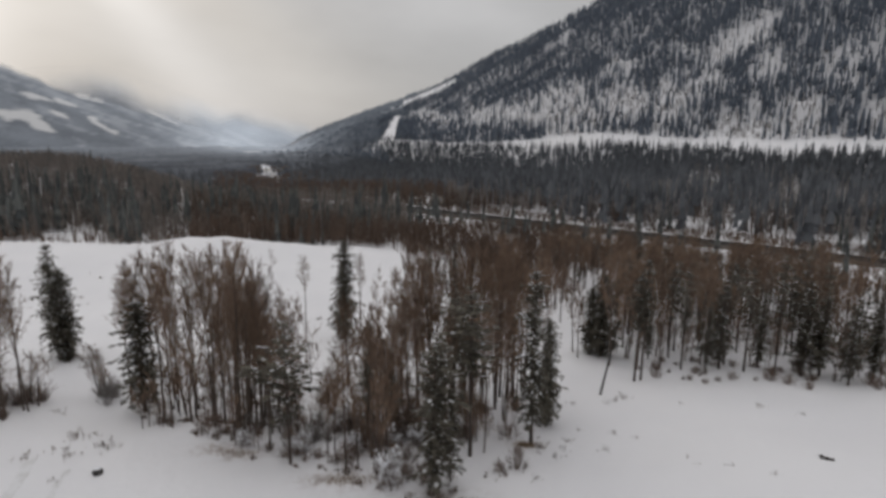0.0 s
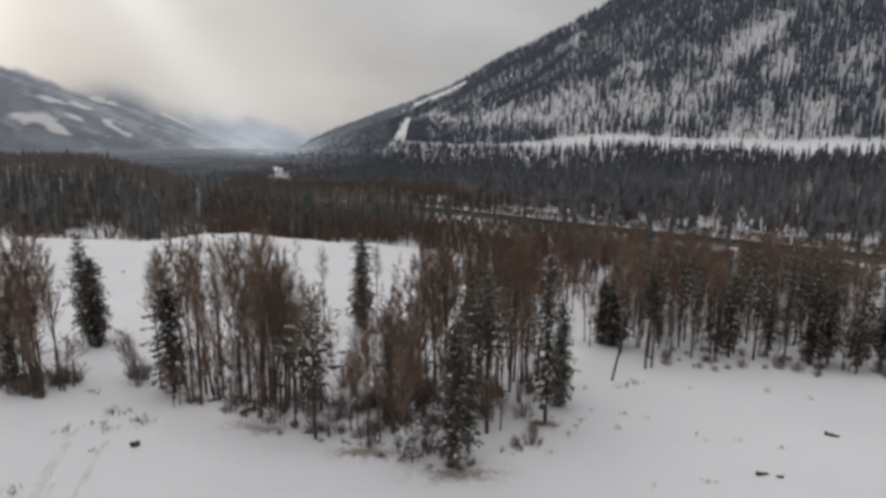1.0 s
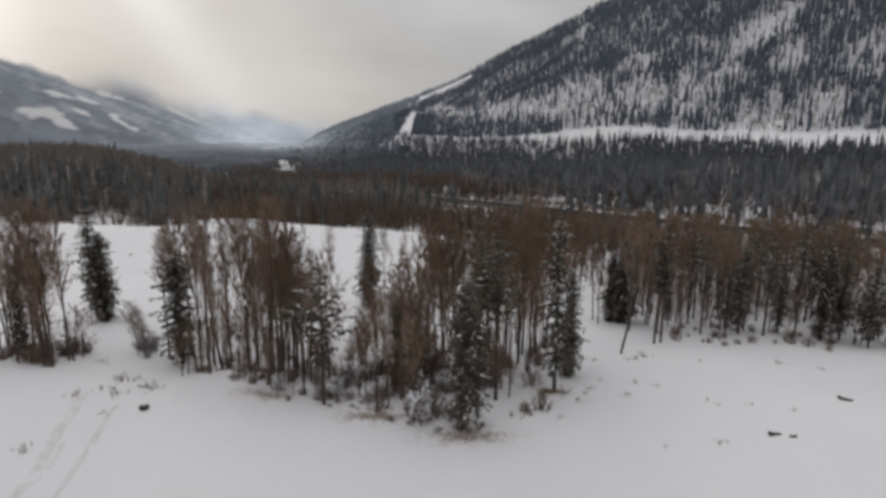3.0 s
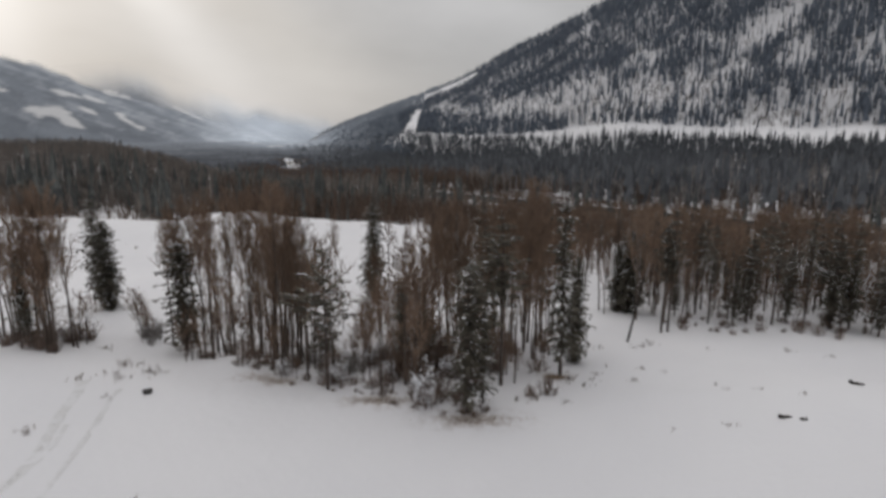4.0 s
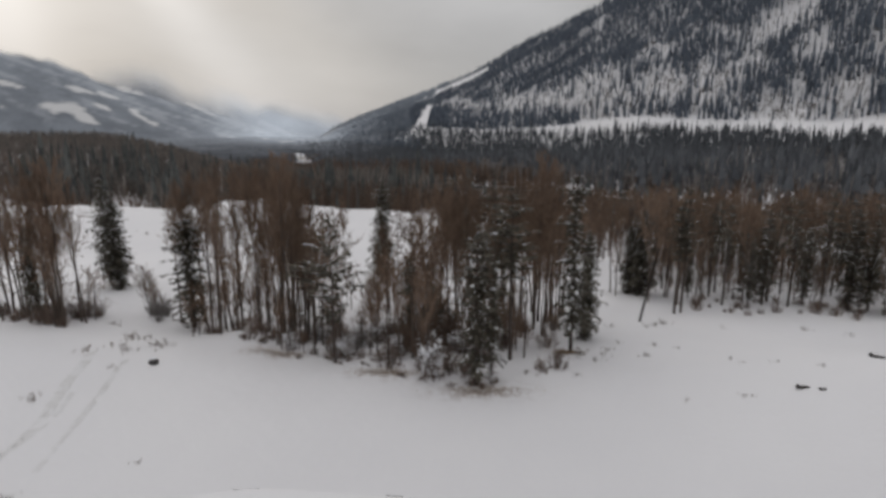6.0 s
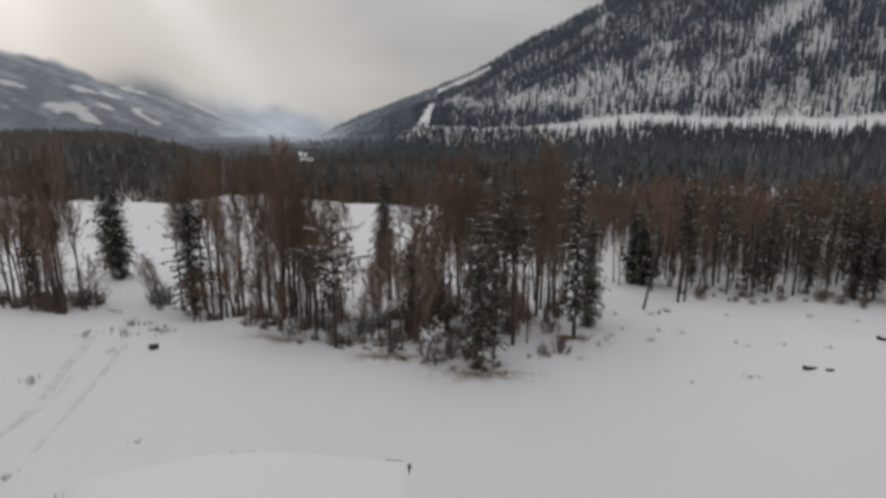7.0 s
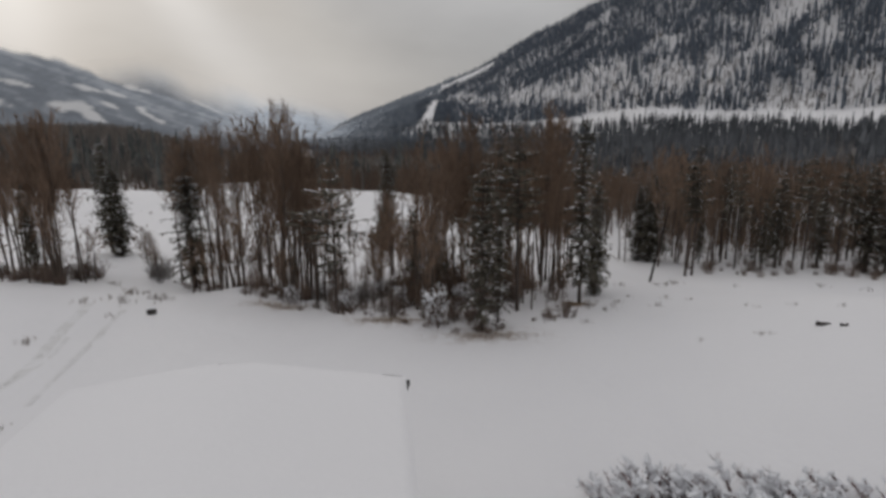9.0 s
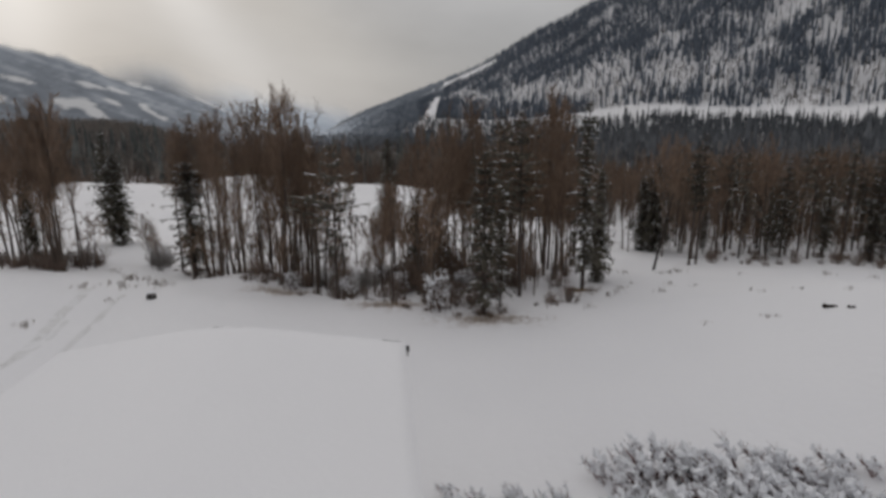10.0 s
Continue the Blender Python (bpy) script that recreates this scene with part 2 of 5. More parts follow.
def ground(x, y):
    x, y = np.asarray(x, float), np.asarray(y, float)
    r, b = polar(x, y)
    # field, swale, knoll and the long bank down to the flats
    u = np.clip((y - 50) / 100, 0, 1)
    z = -9.0 * u + 0.0 * x
    z = z - 1.1 * np.exp(-((y - 27) / 12) ** 2)
    wide = np.where(x < 30, 13.0, 30.0)
    deep = np.where(y < 42, 13.0, 15.0)
    z = z + 3.4 * np.exp(-((x - 30) / wide) ** 2 - ((y - 42) / deep) ** 2)
    z = z - 1.2 * np.exp(-((x + 24) / 15) ** 2 - ((y - 66) / 9) ** 2)
    z = z + 1.0 * np.exp(-((x + 52) / 16) ** 2 - ((y - 80) / 14) ** 2)
    z = z + 1.1 * np.exp(-((x + 42) / 14) ** 2 - ((y - 54) / 8) ** 2)
    z = z - 0.5 * np.exp(-((x - 23) / 14) ** 2 - ((y - 76) / 9) ** 2)
    # cut bank where the field drops to the aspens
    z = z - 0.7 * ramp01(y - (42.4 - 0.83 * x), 0.0, 1.4) * ramp01(x, -27, -22) * (1 - ramp01(x, -14, -9)) * (1 - ramp01(y, 66, 76))
    z = z + 1.5 * np.exp(-((x + 22.5) / 6) ** 2 - ((y - 59.5) / 3.0) ** 2)
    # broad snow mound behind the grove
    mound = np.interp(x, [-120, -86, -72, -60, -48, -28, -7, 10, 20], [6.6, 6.9, 9.2, 9.0, 7.4, 6.8, 3.7, 0.4, 0.0]) * np.exp(-((y - 162) / np.where(y < 162, 30.0, 24.0)) ** 2)
    z = z + mound * (1 + 0.06 * wobble(x, y, 45, 4))
    z = z + 0.16 * wobble(x, y, 16, 7) * ramp01(r, 20, 60) + 0.05 * wobble(x, y, 3.5, 8) * (1 - ramp01(r, 120, 200))
    # wooded rise beyond, to the left
    low = 21 * ramp01(r, 300, 680) * (1 - 0.4 * ramp01(b, 4, 18)) + 14 * ramp01(r, 600, 1300)
    z = z - low
    z = z + ((15 + 14 * ramp01(r, 300, 500)) * ramp01(-b, 13 + 6 * ramp01(r, 260, 400), 35) * ramp01(r, 200, 400)) * (1 - ramp01(r, 470, 900))
    # the mountain and the bench at its foot
    rb, zb = np.interp(b, BASE_B, BASE_R), np.interp(b, BASE_B, BASE_Z)
    rc = np.interp(b, CREST_B, CREST_R)
    el = np.interp(b, [p[0] for p in CREST_E], [p[1] for p in CREST_E])
    zc = 15.3 + rc * np.tan(np.radians(el))
    foot = -9 - low
    q = np.clip((r - rb) / (rc - rb), 0, 1)
    rough = wobble(x, y, 420, 11, 4) * 15 * np.sin(np.pi * q) ** 0.8
    flank = zb + (zc - zb) * q ** 1.08 + rough
    flank = np.where(r > rc, zc - 0.45 * (r - rc), flank)
    bench = np.interp(r - rb, [-200, -110, -48, 0], [0, 0.14, 0.50, 1.0]) * (zb - foot) + foot
    rise = np.where(r < rb, bench, flank)
    inside = ramp01(b, -20, -13) * (1 - ramp01(b, 110, 130))
    z = np.where((b > -20) & (b < 130) & (r > rb - 200), np.maximum(z * (1 - inside) + inside * rise, np.minimum(z, -9 - low)), z)
    return z


def at_ground(x, y):
    return float(ground(x, y))


def mesh_of(name, verts, faces, material, smooth=False):
    me = bpy.data.meshes.new(name)
    verts, faces = np.asarray(verts, np.float32), np.asarray(faces, np.int32)
    k = faces.shape[1]
    me.vertices.add(len(verts))
    me.vertices.foreach_set("co", verts.ravel())
    me.loops.add(faces.size)
    me.loops.foreach_set("vertex_index", faces.ravel())
    me.polygons.add(len(faces))
    me.polygons.foreach_set("loop_start", np.arange(0, faces.size, k, dtype=np.int32))
    me.update(calc_edges=True)
    me.polygons.foreach_set("use_smooth", np.full(len(faces), smooth, dtype=bool))
    me.materials.append(material)
    return me


def part(name, data, parent, label=""):
    """Links a mesh as a part under a thing."""
    ob = new(name, data)
    ob.parent = parent
    return tagged(ob, label) if label else ob


def thing(name, m, label, category, group="", kind=""):
    ob = new(name)
    ob.matrix_world = m
    return tagged(ob, label, category, group, kind)


# ---- ground: one sheet to the horizon ----
TURF = [(-18.5, 54.9, 2.8, 1.0), (-7.3, 49.9, 3.0, 0.9), (0.8, 47.0, 3.5, 1.0), (8.8, 56.6, 1.2, 0.7)]


# open snowy scars on the mountainside
# bearing, elevation, half widths, slope, share of trees gone
PALE = [(10.6, 3.4, 2.09, 2.37, 0, 0.85), (16.4, 3.74, 1.94, 1.53, 0, 0.85), (19.8, 3.63, 1.67, 1.68, 0, 0.9), (13.6, 2.45, 1.93, 0.79, 0, 0.75), (22.2, 4.47, 1.18, 1.0, 0, 0.6),
        (25.7, 1.98, 3.88, 1.08, 0, 0.55), (30.6, 2.78, 1.76, 1.61, 0, 0.72), (24.5, 8.19, 1.66, 0.94, 0.5, 0.95), (25.9, 9.19, 1.53, 1.03, 0.5, 0.9), (27.9, 6.73, 1.67, 1.46, 0, 0.5),
        (23.3, 5.4, 1.15, 1.16, 0, 0.6), (15.7, 6.85, 1.66, 0.74, 0.3, 0.5), (20.1, 8.09, 1.97, 0.4, 0, 0.35), (10.5, 9.43, 0.59, 1.38, 0, 0.4), (-1.9, 2.23, 3.22, 0.63, 0, 0.65),
        (5.0, 2.38, 3.13, 0.82, 0, 0.85), (7.8, 2.7, 1.79, 1.11, 0, 0.8), (1.3, 3.55, 0.75, 0.52, 0, 0.4), (33.2, 6.28, 1.94, 1.18, 0, 0.5), (36.3, 2.15, 2.38, 1.18, 0, 0.5)]


def paleness(x, y, b, e):
    eb = e + 0.40 * wobble(x, y, 170, 53, 3)
    pale = 0.0 * b
    for pb, pe, sb, se, slope, much in PALE:
        pale = np.maximum(pale, much * ramp01(1.5 - np.hypot((b - pb) / sb, (eb - pe - slope * (b - pb)) / se), 0.0, 1.0))
    return pale


def cleared(b, e, q):
    """The bare scar low on the ridge and the open strip under its crest."""
    scar = (np.abs(b - (-6.0 + 0.48 * (e - 0.1))) < 0.72 - 0.20 * e) & (e > -1.1) & (e < 2.2)
    strip = (b > -6.6) & (b < 0.5) & (q > 0.66 + 0.02 * (b + 6)) & (q < 0.955)
    return scar, strip


def build_ground():
    angles = np.radians(np.concatenate([np.arange(-180, -52, 4.0), np.arange(-52, 52, 0.40), np.arange(52, 180, 4.0)]))
    radii = np.concatenate([[2.0], 3.0 * 1.034 ** np.arange(150), 3.0 * 1.034 ** 150 * 1.017 ** np.arange(146)])
    rr, aa = np.meshgrid(radii, angles, indexing="ij")
    x, y = ORIGIN[0] + rr * np.sin(aa), ORIGIN[1] + rr * np.cos(aa)
    z = ground(x, y)
    n, m = rr.shape
    verts = np.concatenate([np.stack([x, y, z], -1).reshape(-1, 3), [[ORIGIN[0], ORIGIN[1], at_ground(*ORIGIN)]]])
    i, j = np.meshgrid(np.arange(n - 1), np.arange(m), indexing="ij")
    a, b2, c, d = i * m + j, i * m + (j + 1) % m, (i + 1) * m + (j + 1) % m, (i + 1) * m + j
    quads = np.stack([a, d, c, b2], -1).reshape(-1, 4)
    tris = np.concatenate([quads[:, [0, 1, 2]], quads[:, [0, 2, 3]]])
    j = np.arange(m)
    tris = np.concatenate([tris, np.stack([np.full(m, n * m), j, (j + 1) % m], -1)])
    me = mesh_of("ground", verts, tris, SNOW, True)
    vx, vy = verts[:, 0], verts[:, 1]
    turf = np.zeros(len(verts))
    for cx, cy, sx, sy in TURF:
        turf = np.maximum(turf, np.exp(-((vx - cx) / sx) ** 2 - ((vy - cy) / sy) ** 2))
    r, b = polar(vx, vy)
    rb = np.interp(b, BASE_B, BASE_R)
    # more grey under thick trees for shade, and leftwards for a hazy look
    crag_shade = (1 + 1.2 * ramp01(-b, 1, 8)) * ramp01(r - rb, 5, 40) * (b > -19) * (b < 130) * (1 - 0.42 * paleness(vx, vy, b, np.degrees(np.arctan2(verts[:, 2] - 15.3, r))))
    scar, strip = cleared(b, np.degrees(np.arctan2(verts[:, 2] - 15.3, r)), (r - rb) / (np.interp(b, CREST_B, CREST_R) - rb))
    crag_shade = np.where(scar | strip, 0.0, crag_shade)
    for nm, v in (("turf", turf), ("crag_shade", crag_shade)):
        me.attributes.new(nm, "FLOAT", "POINT").data.foreach_set("value", v.astype(np.float32))
    ob = new("ground", me)
    tagged(ob, "snow-covered field, bank and valley floor with thin patches of dead turf", "ground", kind="structure")


build_ground()


# ---- far ranges and the wooded valley floor before them ----
# crest of each range: bearing and elevation in degrees
SHOULDER = [(-95, 6.4), (-50, 6.6), (-45, 6.5), (-40.4, 6.3), (-38.7, 5.9), (-36.9, 5.6), (-35, 4.8), (-33.1, 3.9), (-31.1, 3.2), (-29, 2.7), (-26.85, 2.0), (-24.4, 1.3), (-22, 0.6), (-19, -0.1), (-16, -0.7), (-10, -1.2)]
MIDDLE = [(-50, 4.4), (-38, 4.5), (-35.4, 5.1), (-32.9, 5.5), (-30.4, 5.7), (-28.7, 5.3), (-26.6, 4.7), (-24.4, 3.8), (-22, 3.2), (-19, 2.6), (-16, 1.8), (-13, 1.0), (-10, 0.3), (-6, -0.2)]
HEAD = [(-32, 0.8), (-25, 1.3), (-22.4, 2.1), (-20.4, 2.6), (-18.4, 2.65), (-16.6, 2.3), (-14.3, 1.6), (-12.2, 0.9), (-9, 0.3), (-4, 0.0)]
# snowy clearings: bearing, elevation, half length, half height, fall to the right
CLEARINGS = [(-34.9, 3.02, 1.1, 0.17, 0.22), (-33.0, 2.62, 0.75, 0.17, 0.35), (-31.7, 3.16, 0.55, 0.16, 0.2), (-30.7, 2.9, 0.6, 0.14, 0.28), (-36.0, 1.55, 1.3, 0.46, 0.1), (-35.0, 0.95, 1.1, 0.4, 0.5), (-33.6, 1.75, 0.6, 0.16, 0.3),
             (-30.6, 0.85, 0.85, 0.18, 0.55), (-29.7, 0.35, 0.6, 0.2, 0.35), (-31.2, 1.45, 0.4, 0.12, 0.3), (-26.2, 1.75, 0.9, 0.09, 0.5), (-25.2, 1.3, 0.6, 0.08, 0.5),
             (-17.7, 2.7, 0.5, 0.12, 0.6), (-40.0, 3.4, 1.5, 0.15, 0.25), (-42, 2.2, 1.8, 0.4, 0.3)]


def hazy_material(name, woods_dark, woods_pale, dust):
    """Far woods, haze put in as bluish emission: paler near cloud and farther off."""
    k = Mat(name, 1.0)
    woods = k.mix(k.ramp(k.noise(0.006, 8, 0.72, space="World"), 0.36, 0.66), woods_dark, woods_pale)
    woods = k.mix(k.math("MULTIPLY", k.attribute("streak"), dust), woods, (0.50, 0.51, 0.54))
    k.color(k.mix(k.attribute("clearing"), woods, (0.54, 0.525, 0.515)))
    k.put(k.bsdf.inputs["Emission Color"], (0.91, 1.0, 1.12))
    k.put(k.bsdf.inputs["Emission Strength"], k.attribute("haze_emit"))
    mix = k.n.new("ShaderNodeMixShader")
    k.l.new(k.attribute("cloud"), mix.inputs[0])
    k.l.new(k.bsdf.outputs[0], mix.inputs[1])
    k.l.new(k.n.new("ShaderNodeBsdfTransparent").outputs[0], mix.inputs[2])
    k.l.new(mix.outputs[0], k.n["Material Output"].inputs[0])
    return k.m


def sheet_faces(n, m):
    i, j = np.meshgrid(np.arange(n - 1), np.arange(m - 1), indexing="ij")
    a = i * m + j
    return np.stack([a, a + 1, a + m + 1, a + m], -1).reshape(-1, 4)


def far_range(name, profile, near, far, seed, haze_emit, fade, dust, material, label):
    angles = np.arange(profile[0][0], profile[-1][0], 0.22)
    u, b = np.meshgrid(np.linspace(0, 1, 56), angles, indexing="ij")
    crest = np.interp(b, [p[0] for p in profile], [p[1] for p in profile])
    crest = crest + 0.07 * wobble(b, 0 * b, 2.2, seed, 3)
    r = near + (far - near) * u
    x, y = ORIGIN[0] + r * np.sin(np.radians(b)), ORIGIN[1] + r * np.cos(np.radians(b))
    z = -75 + (90.3 + r * np.tan(np.radians(crest))) * u ** 0.9 + wobble(x, y, 700, seed + 1, 4) * 22 * np.sin(np.pi * u)
    el = np.degrees(np.arctan2(z - 15.3, r))
    ragged = wobble(x, y, 170, seed + 2, 3) * 0.35 + wobble(x, y, 60, seed + 3, 2) * 0.2
    clear = 0.0 * b
    for cb, ce, sb, se, fall in CLEARINGS:
        clear = np.maximum(clear, ramp01(1.3 - np.hypot((b - cb) / sb, (el - ce + fall * (b - cb)) / se) + ragged, 0.0, 0.6))
    # bands of snow-dusted wood that fall away along the slope
    lie = el + 0.42 * b
    streak = ramp01(wobble(lie * 6, b, 7.0, seed + 5, 4) + 0.35 * wobble(lie * 3, b * 2, 2.0, seed + 6, 3) + 0.9 * (el - crest) / 4 + 0.35, -0.3, 0.9)
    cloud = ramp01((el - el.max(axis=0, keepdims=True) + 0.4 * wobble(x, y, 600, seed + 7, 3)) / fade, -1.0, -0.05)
    # glow of the light shaft in the haze, painted in as extra emission
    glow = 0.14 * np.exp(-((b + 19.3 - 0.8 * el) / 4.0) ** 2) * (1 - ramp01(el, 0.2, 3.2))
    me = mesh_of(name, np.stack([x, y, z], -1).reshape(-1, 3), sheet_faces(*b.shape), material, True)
    for nm, v in (("clearing", clear), ("streak", dust * streak), ("haze_emit", haze_emit(b, el - crest) + glow), ("cloud", 0.97 * cloud)):
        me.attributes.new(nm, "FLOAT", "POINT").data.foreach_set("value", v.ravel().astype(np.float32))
    tagged(new("backdrop", me), label, "mountains", kind="structure")


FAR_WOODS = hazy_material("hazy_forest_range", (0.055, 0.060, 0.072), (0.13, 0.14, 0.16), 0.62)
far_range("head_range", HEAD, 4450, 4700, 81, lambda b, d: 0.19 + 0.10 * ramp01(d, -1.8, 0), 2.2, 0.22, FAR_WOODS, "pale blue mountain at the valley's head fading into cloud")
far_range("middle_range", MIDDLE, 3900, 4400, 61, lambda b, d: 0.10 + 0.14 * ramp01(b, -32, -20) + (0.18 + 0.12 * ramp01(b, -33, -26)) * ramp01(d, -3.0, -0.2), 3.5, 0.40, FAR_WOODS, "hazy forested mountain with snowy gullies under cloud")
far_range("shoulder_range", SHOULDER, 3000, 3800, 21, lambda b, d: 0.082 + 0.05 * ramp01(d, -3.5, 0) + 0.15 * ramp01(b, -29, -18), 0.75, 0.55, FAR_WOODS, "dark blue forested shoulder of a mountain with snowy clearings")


def valley_canopy():
    """The crowns of the far woods on the valley floor, too small to tell apart."""
    u, b = np.meshgrid(np.linspace(0, 1, 120) ** 1.3, np.arange(-52, -5.5, 0.19), indexing="ij")
    r = 960 + 2300 * u
    x, y = ORIGIN[0] + r * np.sin(np.radians(b)), ORIGIN[1] + r * np.cos(np.radians(b))
    g = ground(x, y)
    glade = ramp01(2.3 - np.abs(b + 17.1) + 1.3 * wobble(x, y, 45, 33, 3), 0.0, 0.6) * (1 - ramp01(r + 70 * wobble(x, y, 50, 36, 3), 1290, 1400))
    z = g + 11 + 2.2 * wobble(x, y, 60, 31, 3) + 2.4 * wobble(x, y, 17, 32, 2) - 16 * glade - 24 * ramp01(b, -10, -7) - 16 * ramp01(-r, -1010, -960)
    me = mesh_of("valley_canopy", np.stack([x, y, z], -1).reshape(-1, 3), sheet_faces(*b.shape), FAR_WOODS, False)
    # haze painted as emission, growing with distance and round the light shaft
    haze_emit = 0.005 + 0.095 * ramp01(r, 900, 3000) ** 1.2 + 0.20 * np.exp(-((b + 17.5) / 4.5) ** 2) * ramp01(r, 1400, 2900)
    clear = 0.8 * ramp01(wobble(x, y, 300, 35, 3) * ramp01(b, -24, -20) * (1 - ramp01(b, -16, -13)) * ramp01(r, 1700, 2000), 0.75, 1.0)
    for nm, v in (("clearing", clear), ("streak", 0.15 * ramp01(wobble(x, y, 120, 34, 3), 0, 1)), ("haze_emit", haze_emit), ("cloud", 0 * b)):
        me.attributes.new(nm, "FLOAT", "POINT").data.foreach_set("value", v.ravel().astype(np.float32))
    tagged(new("far_forest", me), "dark hazy forest covering the far valley floor", "forest", kind="stuff")


valley_canopy()


# ---- trees ----
class Shape:
    """Collects tubes and blades into one triangle mesh."""

    def __init__(self):
        self.v, self.f, self.count = [], [], 0

    def add(self, v, f):
        self.v.append(np.asarray(v, float))
        self.f.append(np.asarray(f, int) + self.count)
        self.count += len(v)

    def tube(self, pts, radii, sides=5):
        pts, radii = np.asarray(pts, float), np.asarray(radii, float)
        n = len(pts)
        way = np.gradient(pts, axis=0)
        way /= np.linalg.norm(way, axis=1, keepdims=True) + 1e-9
        ref = np.where(np.abs(way[:, 2:3]) > 0.9, [[1.0, 0, 0]], [[0, 0, 1.0]])
        s = np.cross(way, ref)
        s /= np.linalg.norm(s, axis=1, keepdims=True) + 1e-9
        t = np.cross(way, s)
        a = np.linspace(0, 2 * math.pi, sides, endpoint=False)
        ring = s[:, None] * np.cos(a)[None, :, None] + t[:, None] * np.sin(a)[None, :, None]
        v = (pts[:, None] + ring * radii[:, None, None]).reshape(-1, 3)
        f = []
        for i in range(n - 1):
            for j in range(sides):
                p, q = i * sides + j, i * sides + (j + 1) % sides
                f += [(p, q, q + sides), (p, q + sides, p + sides)]
        self.add(v, f)

    def blades(self, root, tip, width, flat=None, rng=None):
        """Many slim pointed leaves or twigs at once: root and tip (n, 3), width (n,)."""
        root, tip = np.asarray(root, float), np.asarray(tip, float)
        way = tip - root
        if flat is None:
            flat = rng.normal(size=way.shape)
        s = np.cross(way, flat)
        s /= np.linalg.norm(s, axis=1, keepdims=True) + 1e-9
        w = np.asarray(width, float)[:, None] * 0.5
        mid = root + way * 0.45
        v = np.stack([root, mid + s * w, tip, mid - s * w], 1).reshape(-1, 3)
        k = np.arange(len(root))[:, None] * 4
        self.add(v, np.concatenate([k + [[0, 1, 2]], k + [[0, 2, 3]]]))

    def slivers(self, root, tip, width, rng):
        """Many thin twigs at once, one tapering face each."""
        root, tip = np.asarray(root, float), np.asarray(tip, float)
        s = np.cross(tip - root, rng.normal(size=root.shape))
        s *= np.asarray(width, float)[:, None] * 0.5 / (np.linalg.norm(s, axis=1, keepdims=True) + 1e-9)
        k = np.arange(len(root))[:, None] * 3
        self.add(np.stack([root + s, root - s, tip], 1).reshape(-1, 3), k + [[0, 1, 2]])

    def mesh(self, name, material):
        return mesh_of(name, np.concatenate(self.v), np.concatenate(self.f), material)


def bare_tree_meshes(name, seed, height, spread, stems=1, limbs=18, subs=6, twigs=6, first=0.3, lean=0.0, twig_width=0.042):
    """A leafless aspen or cottonwood: trunk and a crown of steep limbs, side branches and twigs."""
    rng = np.random.default_rng(seed)
    trunk, crown = Shape(), Shape()
    roots, tips = [], []
    for s in range(stems):
        h = height * (1 if s == 0 else rng.uniform(0.75, 0.97))
        a0 = rng.uniform(0, 2 * math.pi)
        tilt = (0.03 if stems == 1 else rng.uniform(0.04, 0.15))
        base = np.array([math.cos(a0), math.sin(a0), 0]) * (0 if stems == 1 else rng.uniform(0.2, 0.9))
        u = np.linspace(0, 1, 9)
        side = np.array([math.cos(a0) * tilt + lean, math.sin(a0) * tilt, 0])
        pts = base + np.outer(u, [0, 0, h]) + np.outer(u ** 1.3, side * h)
        pts[1:, :2] += rng.normal(0, 0.010 * h, (8, 2)).cumsum(0) * 0.5
        pts[0, 2] = -0.5
        r0 = 0.0105 * h
        trunk.tube(pts, r0 * (1 - 0.9 * u) + 0.012, 6)
        n_l = max(6, limbs // stems + 3)
        for k in range(n_l):
            f = first + (0.97 - first) * ((k + rng.uniform(0, 0.9)) / n_l)
            p0 = np.array([np.interp(f, u, pts[:, i]) for i in range(3)])
            a = k * 2.4 + rng.uniform(-0.5, 0.5)
            out = np.array([math.cos(a), math.sin(a), 0])
            ln = spread * (1.15 - f) * rng.uniform(0.7, 1.3) + 0.05 * h
            w = np.linspace(0, 1, 5)
            lp = p0 + np.outer(w ** 0.8, out * ln * rng.uniform(0.34, 0.68)) + np.outer(w ** 1.2, [0, 0, ln * rng.uniform(0.8, 1.35)])
            lp[1:] += rng.normal(0, 0.03 * ln, (4, 3))
            lr = r0 * (1 - 0.85 * f) * 0.36
            crown.tube(lp, lr * (1 - 0.8 * w) + 0.008, 3)
            for j in range(subs):
                g = rng.uniform(0.25, 1.0)
                q0 = np.array([np.interp(g, w, lp[:, i]) for i in range(3)])
                d = out * rng.uniform(0.0, 0.55) + rng.normal(0, 0.34, 3) + [0, 0, rng.uniform(0.35, 1.2)]
                d /= np.linalg.norm(d)
                sl = ln * rng.uniform(0.22, 0.5) + 0.25
                q2 = q0 + d * sl + [0, 0, 0.12 * sl]
                crown.tube([q0, q2], [lr * 0.4 + 0.008, 0.005], 3)
                for _ in range(twigs):
                    e = rng.uniform(0.15, 1.0)
                    o = q0 + (q2 - q0) * e
                    t = d * 0.8 + rng.normal(0, 0.42, 3) + [0, 0, 0.35]
                    roots.append(o)
                    tips.append(o + t / np.linalg.norm(t) * sl * rng.uniform(0.35, 0.85))
    if roots:
        crown.slivers(roots, tips, rng.uniform(0.6, 1.4, len(roots)) * twig_width * 1.2, rng)
    return trunk.mesh(name + "_trunk", ASPEN), crown.mesh(name + "_crown", TWIG)


